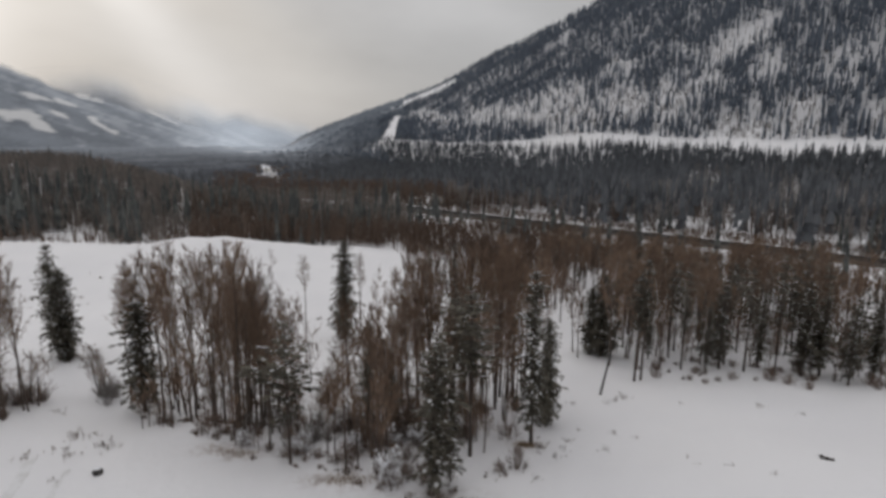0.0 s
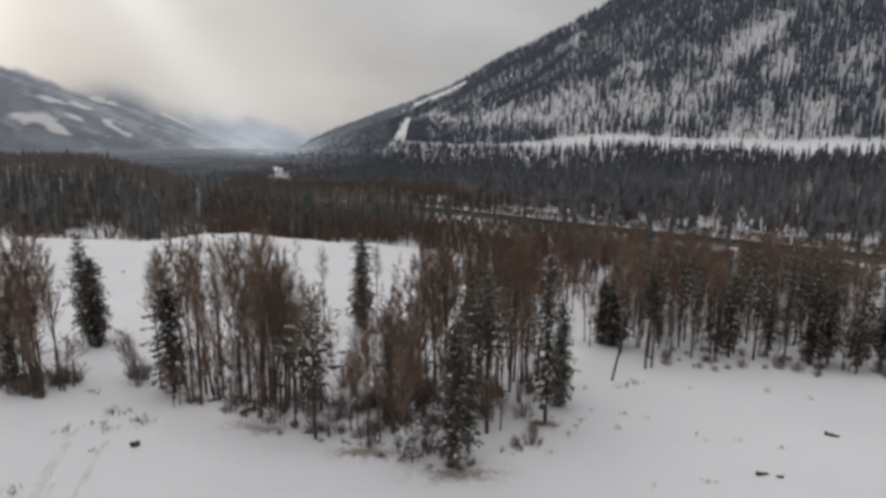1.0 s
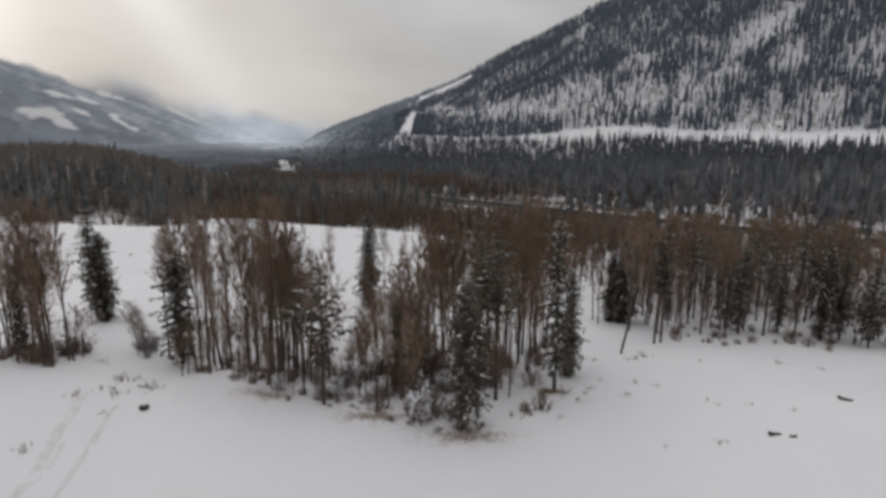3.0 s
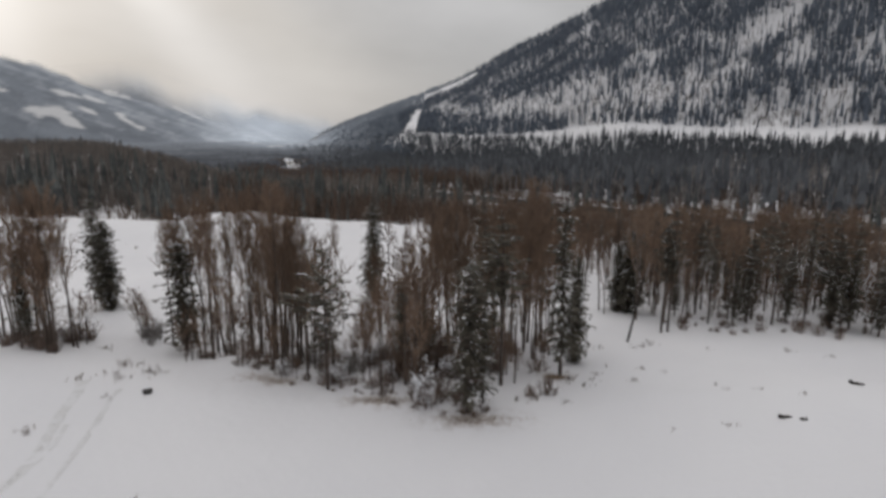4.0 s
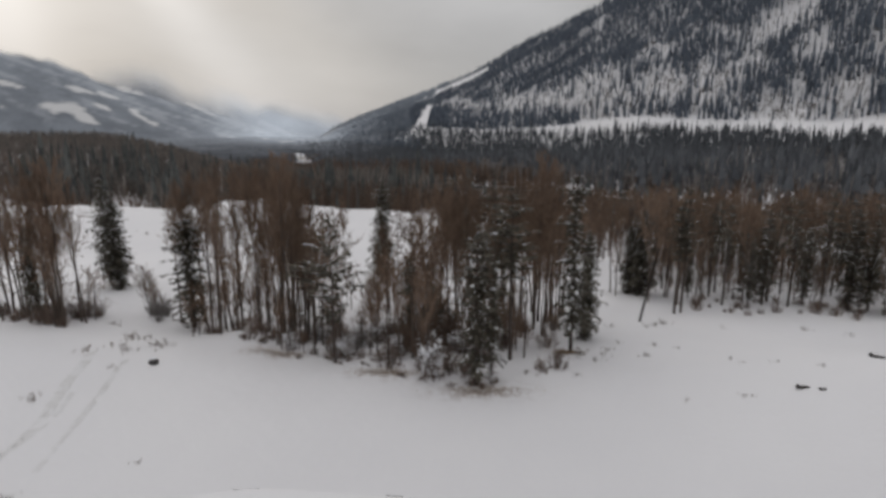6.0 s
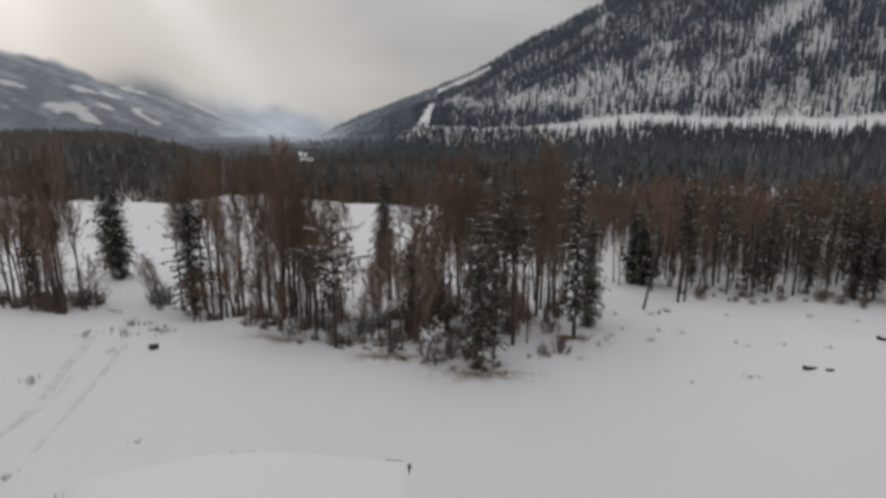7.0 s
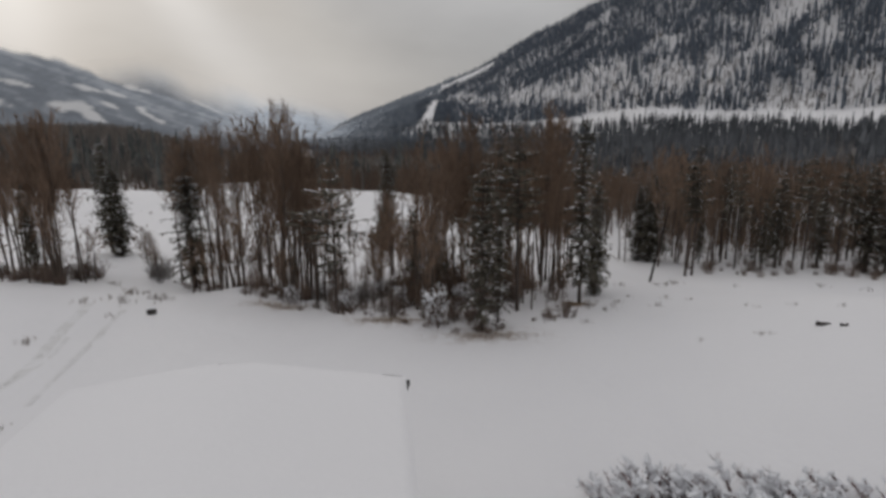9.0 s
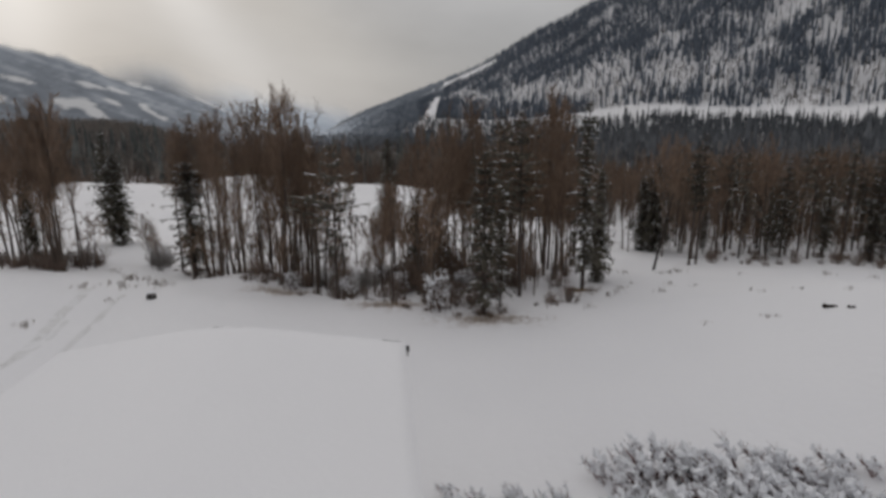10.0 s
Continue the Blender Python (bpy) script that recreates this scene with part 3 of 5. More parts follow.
def conifer_meshes(name, seed, height, width, bare=0.06, step=0.42, arms=7, sparse=0.0, snow=0.4, droop=0.35, power=0.8, belly=0.62):
    """A spruce, fir or pine: trunk, whorls of drooping boughs with needle sprays, and the snow that lies on them."""
    rng = np.random.default_rng(seed)
    trunk, crown, snowy = Shape(), Shape(), Shape()
    u = np.linspace(0, 1, 8)
    pts = np.outer(u, [0, 0, height])
    pts[1:, :2] += rng.normal(0, 0.006 * height, (7, 2)).cumsum(0) * 0.4
    pts[0, 2] = -0.4
    trunk.tube(pts, 0.012 * height * (1 - 0.93 * u) + 0.01, 6)
    levels = int(height * (1 - bare) / step)
    roots, tips, widths, flats = [], [], [], []
    s_root, s_tip, s_w, s_flat = [], [], [], []
    lop = rng.uniform(0, 2 * math.pi)
    for k in range(levels):
        f = bare + (1 - bare) * (k + rng.uniform(0, 0.8)) / levels
        p0 = np.array([np.interp(f, u, pts[:, i]) for i in range(3)])
        g = (1 - f) / (1 - bare)
        reach = 0.5 * width * min(1.0, g / belly) ** power * (1 - 0.5 * max(0.0, (g - 0.6) / 0.4) ** 1.5) * (0.93 + 0.14 * math.sin(9 * f + lop)) + 0.12
        tuft = rng.uniform(0.72, 1.12)
        for j in range(arms):
            if rng.random() < sparse:
                continue
            a = j * 2 * math.pi / arms + k * 1.3 + rng.uniform(-0.35, 0.35)
            out = np.array([math.cos(a), math.sin(a), 0.0])
            ln = reach * rng.choice((0.5, 0.8, 1.0, 1.25)) * rng.uniform(0.8, 1.1) * tuft * (1 + 0.12 * math.cos(a - lop))
            sag = droop * (1.1 - f) * rng.uniform(0.5, 1.4)
            w = np.linspace(0.0, 1.0, 4)
            bp = p0 + np.outer(w, out * ln) + np.outer(0.22 * w - sag * 1.6 * w ** 2 + 0.35 * sag * w ** 4, [0, 0, ln])
            acr = np.array([-out[1], out[0], 0.0])
            spray = 0.24 + 0.25 * ln
            for i in range(1, 4):
                seg = bp[i] - bp[i - 1]
                roots.append(bp[i - 1])
                tips.append(bp[i] + seg * 0.35)
                widths.append(spray * rng.uniform(0.4, 0.7))
                flats.append([0, 0, 1.0])
                for sgn in (-1, 1):
                    roots.append(bp[i - 1] + seg * rng.uniform(0, 0.5))
                    tips.append(bp[i] + acr * sgn * spray * rng.uniform(0.5, 1.0) * (1.15 - 0.18 * i) + out * 0.12 * ln + [0, 0, -0.10 * spray])
                    widths.append(spray * rng.uniform(0.30, 0.5))
                    flats.append([0, 0, 1.0])
                roots.append(bp[i])
                tips.append(bp[i] + rng.normal(0, 0.10, 3) + [0, 0, -spray * rng.uniform(0.35, 0.7)])
                widths.append(spray * 0.5)
                flats.append(out)
            for _ in range(sum(rng.random() < snow for _ in range(3))):
                g = rng.uniform(0.3, 0.95)
                c = np.array([np.interp(g, w, bp[:, i]) for i in range(3)])
                way = (bp[3] - bp[1]) / (np.linalg.norm(bp[3] - bp[1]) + 1e-6)
                size = rng.uniform(0.05, 0.20) * (0.5 + 0.4 * ln)
                s_root.append(c - way * size + [0, 0, 0.05])
                s_tip.append(c + way * size * 1.3 + [0, 0, 0.02])
                s_w.append(size * rng.uniform(0.5, 1.3))
                s_flat.append([0, 0, 1.0])
    crown.blades(roots, tips, widths, np.array(flats))
    if s_root:
        r, t, w2 = np.array(s_root), np.array(s_tip), np.array(s_w)
        n = len(r)
        way = t - r
        acr = np.cross(way, [[0, 0, 1.0]])
        acr /= np.linalg.norm(acr, axis=1, keepdims=True) + 1e-9
        mid = r + way * 0.5
        v = np.stack([r, mid + acr * w2[:, None] * 0.5, t, mid - acr * w2[:, None] * 0.5, mid + np.stack([0 * w2, 0 * w2, 0.35 * w2], -1)], 1).reshape(-1, 3)
        k = np.arange(n)[:, None] * 5
        snowy.add(v, np.concatenate([k + [[0, 1, 4]], k + [[1, 2, 4]], k + [[2, 3, 4]], k + [[3, 0, 4]]]))
    return (trunk.mesh(name + "_trunk", BARK), crown.mesh(name + "_needles", NEEDLE), snowy.mesh(name + "_snow", BOUGH_SNOW) if s_root else None)


BARE = [bare_tree_meshes("aspen", 101, 15, 3.6, 1, 22, 8, 18, 0.38, twig_width=0.024),
        bare_tree_meshes("aspen", 102, 15, 3.0, 1, 17, 7, 17, 0.48, 0.06, twig_width=0.024),
        bare_tree_meshes("cottonwood", 103, 15, 3.2, 4, 28, 7, 15, 0.30, twig_width=0.024),
        bare_tree_meshes("aspen", 104, 15, 2.4, 1, 14, 6, 15, 0.52, twig_width=0.024),
        bare_tree_meshes("cottonwood", 105, 15, 3.4, 3, 26, 8, 16, 0.28, twig_width=0.024)]
LIGHT_BARE = [bare_tree_meshes("bare_tree", 111 + k, 13, sp, st, 16, 5, 6, fi, twig_width=0.074)
              for k, (sp, st, fi) in enumerate([(4.4, 1, 0.35), (3.6, 1, 0.45), (5.0, 2, 0.28), (4.0, 1, 0.3), (4.8, 2, 0.35)])]
SMALL_BARE = [bare_tree_meshes("sapling", 131 + k, 5, sp, st, 9, 4, 8, 0.15, twig_width=0.035) for k, (sp, st) in enumerate([(2.2, 2), (1.8, 1), (2.6, 3), (2.0, 2)])]
SPRUCE = [conifer_meshes("spruce", 201, 15, 3.6, 0.04, 0.29, 9, 0.10, 0.30, 0.4, 0.7),
          conifer_meshes("spruce", 202, 15, 3.7, 0.08, 0.30, 9, 0.20, 0.52, 0.4, 0.6, 0.36),
          conifer_meshes("spruce", 203, 15, 4.6, 0.03, 0.28, 10, 0.08, 0.18, 0.42, 0.75),
          conifer_meshes("spruce", 205, 15, 4.3, 0.01, 0.28, 10, 0.09, 0.42, 0.42, 0.55, 0.42),
          conifer_meshes("spruce", 204, 15, 2.7, 0.22, 0.46, 6, 0.34, 0.45, 0.35, 0.6),
          conifer_meshes("spruce", 206, 15, 4.4, 0.10, 0.36, 8, 0.32, 0.36, 0.3, 0.7, 0.7),
          conifer_meshes("spruce", 207, 15, 3.7, 0.09, 0.38, 8, 0.44, 0.40, 0.36, 0.5, 0.40),
          conifer_meshes("spruce", 208, 15, 3.0, 0.12, 0.33, 8, 0.30, 0.72, 0.42, 0.45, 0.34)]
PINE = [conifer_meshes("pine", 211, 15, 6.4, 0.28, 0.80, 6, 0.30, 0.62, 0.05, 0.35),
        conifer_meshes("pine", 212, 15, 4.2, 0.46, 0.50, 8, 0.22, 0.14, 0.15, 0.5),
        conifer_meshes("pine", 213, 15, 4.4, 0.40, 0.58, 6, 0.28, 0.28, 0.2, 0.5)]
LIGHT_SPRUCE = [conifer_meshes("spruce", 221 + k, 15, w, ba, 0.66, 6, 0.24, 0.28, 0.3, 0.7, 0.7) for k, (w, ba) in enumerate([(3.9, 0.10), (3.3, 0.18), (4.4, 0.06)])]
LIGHT_PINE = [conifer_meshes("pine", 231 + k, 15, w, ba, 0.62, 6, 0.26, 0.26, 0.2, 0.5) for k, (w, ba) in enumerate([(4.0, 0.42), (4.8, 0.34)])]
BUILT = 15.0


def plant(kind, meshes, x, y, height, label, category, group, turn=0.0, girth=1.0, nominal=BUILT, tilt=(0, 0), sink=0.0):
    s = height / nominal
    m = pose(x, y, at_ground(x, y) - sink, tilt[0], tilt[1], turn)
    ob = thing(kind, m @ Matrix.Diagonal((s * girth, s * girth, s, 1)), label, category, group)
    part("trunk", meshes[0], ob)
    tagged(part("crown", meshes[1], ob), kind="stuff")
    if len(meshes) > 2 and meshes[2]:
        tagged(part("snow", meshes[2], ob, "clumps of snow lying on the boughs"), kind="stuff")
    return ob


# ---- the grove on the bank ----
spin = random.Random(5)
# x, y, height, crown number, girth
SPRUCES = [(-49.5, 79.2, 12.6, 3, 1.1), (-53.0, 82.2, 15.6, 1, 0.95), (-32.1, 65.6, 12.8, 7, 1.7), (-15.4, 95.4, 16.4, 3, 0.86),
           (9.4, 57.2, 17.0, 7, 0.90), (11.5, 62.2, 11.6, 3, 0.78), (24.0, 88.2, 12.6, 3, 1.15), (22.9, 89.6, 10.4, 3, 1.0),
           (0.4, 48.1, 13.2, 6, 1.22), (-6.3, 59.3, 9.4, 6, 1.0), (-4.2, 60.2, 9.0, 0, 0.9),
           (36.4, 81.0, 9.6, 5, 0.9), (38.6, 81.8, 12.9, 5, 1.1), (48.3, 79.4, 13.2, 5, 1.35), (50.8, 79.4, 12.0, 5, 1.3)]
MORE_SPRUCES = [(52.0, 75.5, 11.8, 5, 1.0), (-47.7, 61.6, 10.7, 1, 0.9), (-1.1, 82.6, 16.3, 4, 0.9), (2.0, 72.5, 18.0, 4, 1.0),
                (44.5, 83.0, 11.0, 5, 1.0), (30.5, 86.5, 9.0, 5, 0.9), (56.0, 77.0, 12.0, 1, 1.0),
                (1.7, 49.8, 8.0, 6, 0.85)]
for x, y, h, k, g in SPRUCES + MORE_SPRUCES:
    dusted = "dark green spruce dusted with snow beside bare aspens" if k in (1, 4, 5, 6, 7) else "dense dark green spruce on the snowy bank"
    plant("spruce_tree", SPRUCE[k], x, y, h, dusted, "spruce tree", "spruces of the grove", spin.uniform(0, 360), g)

PINES = [(-12.6, 53.3, 13.6, 0, 0.95), (3.5, 54.8, 16.3, 1, 1.0), (1.9, 57.8, 15.2, 1, 0.9),
         (26.7, 78.0, 16.5, 2, 0.8), (25.8, 77.7, 14.8, 1, 0.9), (41.4, 80.6, 14.4, 2, 0.9), (33.5, 82.0, 14.0, 2, 0.8)]
for x, y, h, k, g in PINES:
    plant("pine_tree", PINE[k], x, y, h, "slender pine with a bare lower trunk and snowy boughs", "pine tree", "pines of the grove", spin.uniform(0, 360), g)

ASPENS = [(-46.6, 61.8, 16.1, 0, 0.8), (-45.0, 61.0, 16.9, 2, 0.7), (-44.2, 61.1, 16.7, 0, 0.8), (-43.9, 63.2, 15.4, 3, 0.8),
          (-43.2, 63.0, 12.5, 1, 0.8), (-51.1, 64.2, 16.2, 4, 0.8), (-48.6, 63.0, 15.0, 3, 0.9), (-54.5, 66.0, 16.0, 2, 0.9),
          (-21.2, 62.8, 18.7, 2, 0.8), (-20.0, 61.3, 18.2, 0, 0.8), (-24.2, 65.5, 18.0, 3, 0.8),
          (-22.5, 63.7, 18.2, 0, 0.75), (-18.2, 62.6, 17.6, 3, 0.8), (-30.8, 69.6, 17.4, 0, 0.7), (-19.0, 60.0, 17.0, 4, 0.7), (-22.0, 66.0, 16.5, 3, 0.8), (-18.8, 63.5, 17.0, 4, 0.75), (-20.6, 65.0, 16.4, 2, 0.8), (-16.6, 61.5, 15.6, 4, 0.7), (-23.4, 62.8, 17.2, 0, 0.7), (-33.6, 67.6, 15.6, 0, 0.75), (-32.2, 68.2, 16.6, 0, 0.8), (-34.6, 67.2, 14.6, 1, 0.8)]
MORE_ASPENS = [(-7.4, 52.0, 9.5, 3, 0.9), (-6.3, 51.9, 7.4, 1, 0.8), (-2.5, 59.6, 13.9, 0, 0.8), (-22.3, 98.7, 12.9, 3, 0.8),
               (-13.3, 98.6, 13.1, 3, 0.8), (6.7, 66.4, 18.1, 0, 0.8), (7.5, 70.3, 17.3, 3, 0.9), (8.4, 70.2, 17.6, 0, 0.7),
               (9.0, 70.6, 17.2, 3, 0.9), (-4.4, 60.8, 14.9, 4, 0.8), (-15.4, 56.6, 12.1, 3, 0.8), (5.4, 68.6, 14.8, 3, 0.9),
               (-0.6, 64.7, 16.8, 0, 0.8), (3.5, 69.5, 17.3, 2, 0.8), (10.5, 73.5, 16.0, 4, 0.8), (5.0, 75.5, 16.5, 0, 0.9), (4.4, 66.5, 13.0, 4, 0.8), (7.2, 62.8, 12.0, 4, 0.7), (8.8, 66.0, 12.6, 2, 0.7), (-1.8, 70.5, 16.4, 4, 0.8), (7.6, 75.0, 16.2, 2, 0.8), (-3.6, 65.5, 15.0, 0, 0.8)]
for x, y, h, k, g in ASPENS + MORE_ASPENS:
    plant("bare_aspen", BARE[k], x, y, h, "leafless grey-brown aspen standing in the snow", "aspen tree", "bare aspens of the grove", spin.uniform(0, 360), g)
# the stems that lean to one side
for x, y, h, k, tip in [(-31.1, 66.6, 15.9, 3, -9.5), (-27.7, 65.8, 17.0, 3, -7.5), (-26.3, 65.0, 17.4, 1, -4.0), (-29.8, 67.0, 13.0, 3, -8.0)]:
    plant("leaning_aspen", BARE[k], x, y, h, "leafless aspen leaning over to one side", "aspen tree", "leaning aspens", 0, 0.75, tilt=(0, tip))

# bare trees on the near side of the glade
glade = random.Random(71)
for k in range(38):
    b, r = (radians(glade.uniform(8.5, 12.6)), glade.uniform(98, 140)) if k < 13 else (radians(glade.uniform(9.5, 18)), glade.uniform(142, 178))
    plant("bare_tree", LIGHT_BARE[glade.randrange(5)], ORIGIN[0] + r * math.sin(b), ORIGIN[1] + r * math.cos(b), glade.uniform(9, 13), "leafless brown tree beside the snowy glade", "bare tree", "trees beside the glade", glade.uniform(0, 360), 0.9, 13.0)

# thin saplings and poles that fill the grove
fill = random.Random(61)


def grove_spot(rng2):
    x, y = rng2.uniform(-30, 11), rng2.uniform(50, 76)
    if y < 50.5 + 0.34 * max(0.0, -x - 4) + 1.7 * max(0.0, x - 2) or (x > 4 and y > 72):
        return None
    return x, y


def spread_out(rng2, n, sampler, gap, taken):
    out = []
    for _ in range(n * 40):
        p = sampler(rng2)
        if p is None or any((p[0] - q[0]) ** 2 + (p[1] - q[1]) ** 2 < gap * gap for q in taken):
            continue
        out.append(p)
        taken.append(p)
        if len(out) == n:
            break
    return out


def sapling(x, y, height, label="thin leafless sapling in the snowy grove", group="saplings of the grove"):
    if height < 6.5:
        plant("bare_sapling", SMALL_BARE[fill.randrange(4)], x, y, height, label, "sapling", group, fill.uniform(0, 360), fill.uniform(0.9, 1.3), 5.0)
    else:
        plant("bare_sapling", LIGHT_BARE[fill.randrange(5)], x, y, height, label, "sapling", group, fill.uniform(0, 360), fill.uniform(0.8, 1.1), 13.0)


GROVE = [t[:2] for t in SPRUCES + MORE_SPRUCES + PINES + ASPENS + MORE_ASPENS]
for x, y in spread_out(fill, 66, grove_spot, 0.9, GROVE):
    if not -18 < x < -8 or fill.random() < 0.45:
        sapling(x, y, fill.choice((3, 4, 5, 6, 7, 9, 12)) * fill.uniform(0.85, 1.15))
for k in range(34):
    x, y = fill.uniform(-24, 9), fill.uniform(60, 86)
    if x < 3 or y < 70:
        sapling(x, y, fill.uniform(2.5, 6))
for k in range(7):
    sapling(fill.uniform(-31, -18), fill.uniform(61.5, 70), fill.uniform(5, 11))
for k in range(11):
    x, y = fill.uniform(-57, -44), fill.uniform(59.5, 65)
    sapling(x, y, fill.uniform(4, 13))
for k in range(90):
    b, r = radians(fill.uniform(15.5, 41)), fill.uniform(88, 112)
    sapling(ORIGIN[0] + r * math.sin(b), ORIGIN[1] + r * math.cos(b), fill.uniform(2.0, 5.5), "leafless undergrowth at the edge of the wood", "undergrowth of the bare wood")

for x, y in spread_out(fill, 34, grove_spot, 0.8, GROVE):
    if x < -18 or x > -3:
        plant("slim_aspen", BARE[3], x, y, fill.uniform(10, 16), "slim leafless aspen pole in the crowded grove", "aspen tree", "slim aspens of the grove", fill.uniform(0, 360), fill.uniform(0.5, 0.7))
for k in range(40):
    x, y = fill.uniform(-17, 6), fill.uniform(50, 66)
    if y > 50.5 + 0.3 * abs(x + 3) and (x > -8 or k % 2):
        sapling(x, y, fill.uniform(2.0, 4.2), "twiggy leafless undergrowth among the trunks", "undergrowth among the trunks")

plant("spruce_sapling", SPRUCE[2], 28.3, 119.0, 2.6, "small dark spruce sapling alone in a snowy clearing", "sapling", "", 40, 1.2)


# ---- the bare wood along the bank, tree by tree ----
TAKEN = [t[:2] for t in SPRUCES + MORE_SPRUCES + PINES]


def bank_spot(rng):
    b, r = radians(rng.uniform(12.5, 47)), math.sqrt(rng.uniform(82 ** 2, 150 ** 2))
    x, y = ORIGIN[0] + r * math.sin(b), ORIGIN[1] + r * math.cos(b)
    if math.degrees(b) < 16.5 and y < 138 and not (20 < x < 24 and y < 92):
        return None
    if math.degrees(b) > 34 and r > 92 and rng.random() < 0.72:
        return None
    edge = 85 - 0.12 * max(0, x - 30)
    return (x, y) if y > edge - 3 and y > 74 else None


wood = random.Random(17)
for x, y in spread_out(wood, 205, bank_spot, 2.2, TAKEN):
    pick = wood.random()
    if pick < 0.64:
        plant("bare_tree", LIGHT_BARE[wood.randrange(5)], x, y, wood.uniform(9.5, 15), "leafless brown tree in the bare wood", "bare tree", "trees of the bare wood", wood.uniform(0, 360), wood.uniform(0.7, 1.0), 13.0)
    elif pick < 0.84:
        plant("wood_pine", LIGHT_PINE[wood.randrange(2)], x, y, wood.uniform(11, 15.5), "tall pine with a bare lower trunk among bare trees", "pine tree", "pines of the bare wood", wood.uniform(0, 360), wood.uniform(0.8, 1.1))
    else:
        plant("wood_spruce", LIGHT_SPRUCE[wood.randrange(3)], x, y, wood.uniform(7, 14.5), "dark spruce among the bare trees", "spruce tree", "spruces of the bare wood", wood.uniform(0, 360), wood.uniform(0.8, 1.1))


# ---- distant woods ----
ROAD_A, ROAD_B = np.array([254.0, 86.0]), np.array([-54.0, 331.0])


def road_gap(x, y):
    d = (ROAD_B - ROAD_A) / np.linalg.norm(ROAD_B - ROAD_A)
    return (x - ROAD_A[0]) * -d[1] + (y - ROAD_A[1]) * d[0]


def scatter(rng, n, b_range, r_range, keep):
    b = np.radians(rng.uniform(*b_range, n))
    r = np.sqrt(rng.uniform(r_range[0] ** 2, r_range[1] ** 2, n))
    x, y = ORIGIN[0] + r * np.sin(b), ORIGIN[1] + r * np.cos(b)
    ok = keep(x, y, r, np.degrees(b))
    return x[ok], y[ok]


def far_conifers(name, rng, x, y, heights, slim, material, tiers, sides, label):
    n = len(x)
    z = ground(x, y)
    tri, vs = [], []
    k = 0
    a0 = rng.uniform(0, 6.28, n)
    for t in range(tiers):
        f = t / tiers
        low, high = 0.08 + 0.92 * f * 0.95, min(1.0, 0.08 + 0.92 * (f + 1.75 / tiers))
        rad = heights * slim * (1 - f) ** 0.85 * rng.uniform(0.75, 1.2, n)
        for s in range(sides):
            a = a0 + t * 0.7 + s * 2 * math.pi / sides + rng.uniform(-0.3, 0.3, n)
            q = rad * rng.uniform(0.6, 1.2, n)
            vs.append(np.stack([x + q * np.cos(a), y + q * np.sin(a), z + heights * (low + rng.uniform(-0.035, 0.035, n))], -1))
        vs.append(np.stack([x + 0.02 * rad * rng.normal(size=n), y, z + heights * high], -1))
        for s in range(sides):
            tri.append((k + s, k + (s + 1) % sides, k + sides))
        k += sides + 1
    v = np.stack(vs, 1).reshape(-1, 3)
    f = (np.arange(n)[:, None, None] * k + np.array(tri)[None]).reshape(-1, 3)
    tagged(new(name, mesh_of(name, v, f, material)), label, "forest", kind="stuff")


def far_bare(name, rng, x, y, heights, twigs, width, label, flare=1.0, low=0.22, material=None):
    """Leafless trees in one mesh: a stem each and a brush of steep twigs."""
    n = len(x)
    base = np.stack([x, y, ground(x, y) - 0.2], -1)
    tip = base + np.stack([rng.normal(0, 0.04, n) * heights, rng.normal(0, 0.04, n) * heights, heights], -1)
    shape = Shape()
    shape.blades(base, tip, 0.022 * heights + width * 0.6, rng=rng)
    shape.blades(base, tip, 0.022 * heights + width * 0.6, rng=rng)
    for _ in range(twigs):
        g = rng.uniform(low, 0.9, n)
        a = rng.uniform(0, 2 * math.pi, n)
        ln = heights * rng.uniform(0.15, 0.36, n) * (1.15 - 0.6 * g)
        o = base + (tip - base) * g[:, None]
        out = rng.uniform(0.25, 0.75, n) * flare
        e = o + np.stack([np.cos(a) * out * ln, np.sin(a) * out * ln, ln * rng.uniform(0.6, 1.1, n)], -1)
        shape.slivers(o, e, rng.uniform(0.6, 1.5, n) * width * 1.3, rng)
    tagged(new(name, shape.mesh(name, material or FAR_TWIG)), label, "forest", kind="stuff")


rng = np.random.default_rng(77)


def open_snow(x, y):
    return wobble(x, y, 60, 41, 3) > 0.72 - 0.012 * np.clip(x - 40, 0, 30)


# brown alder and willow on the valley flats, either side of the road
def house_glade(r, b):
    return (np.abs(b + 17.1 + 0.5 * np.sin(r / 19) + 0.3 * np.sin(r / 8)) < 1.9) & (r > 1130) & (r < 1330) & (np.sin(r / 5.3 + 40 * b) + np.sin(b * 23.0 + r / 11) < 0.9)


def low_before_house(x, y, heights):
    r, b = polar(x, y)
    limit = np.maximum(3.0, 17 - 0.053 * r - ground(x, y) + 9 * ramp01(np.abs(b + 17.1 + 0.4 * np.sin(r / 9)), 0.9, 2.8))
    return np.where(np.abs(b + 17.1) < 2.8, np.minimum(heights, limit), heights)


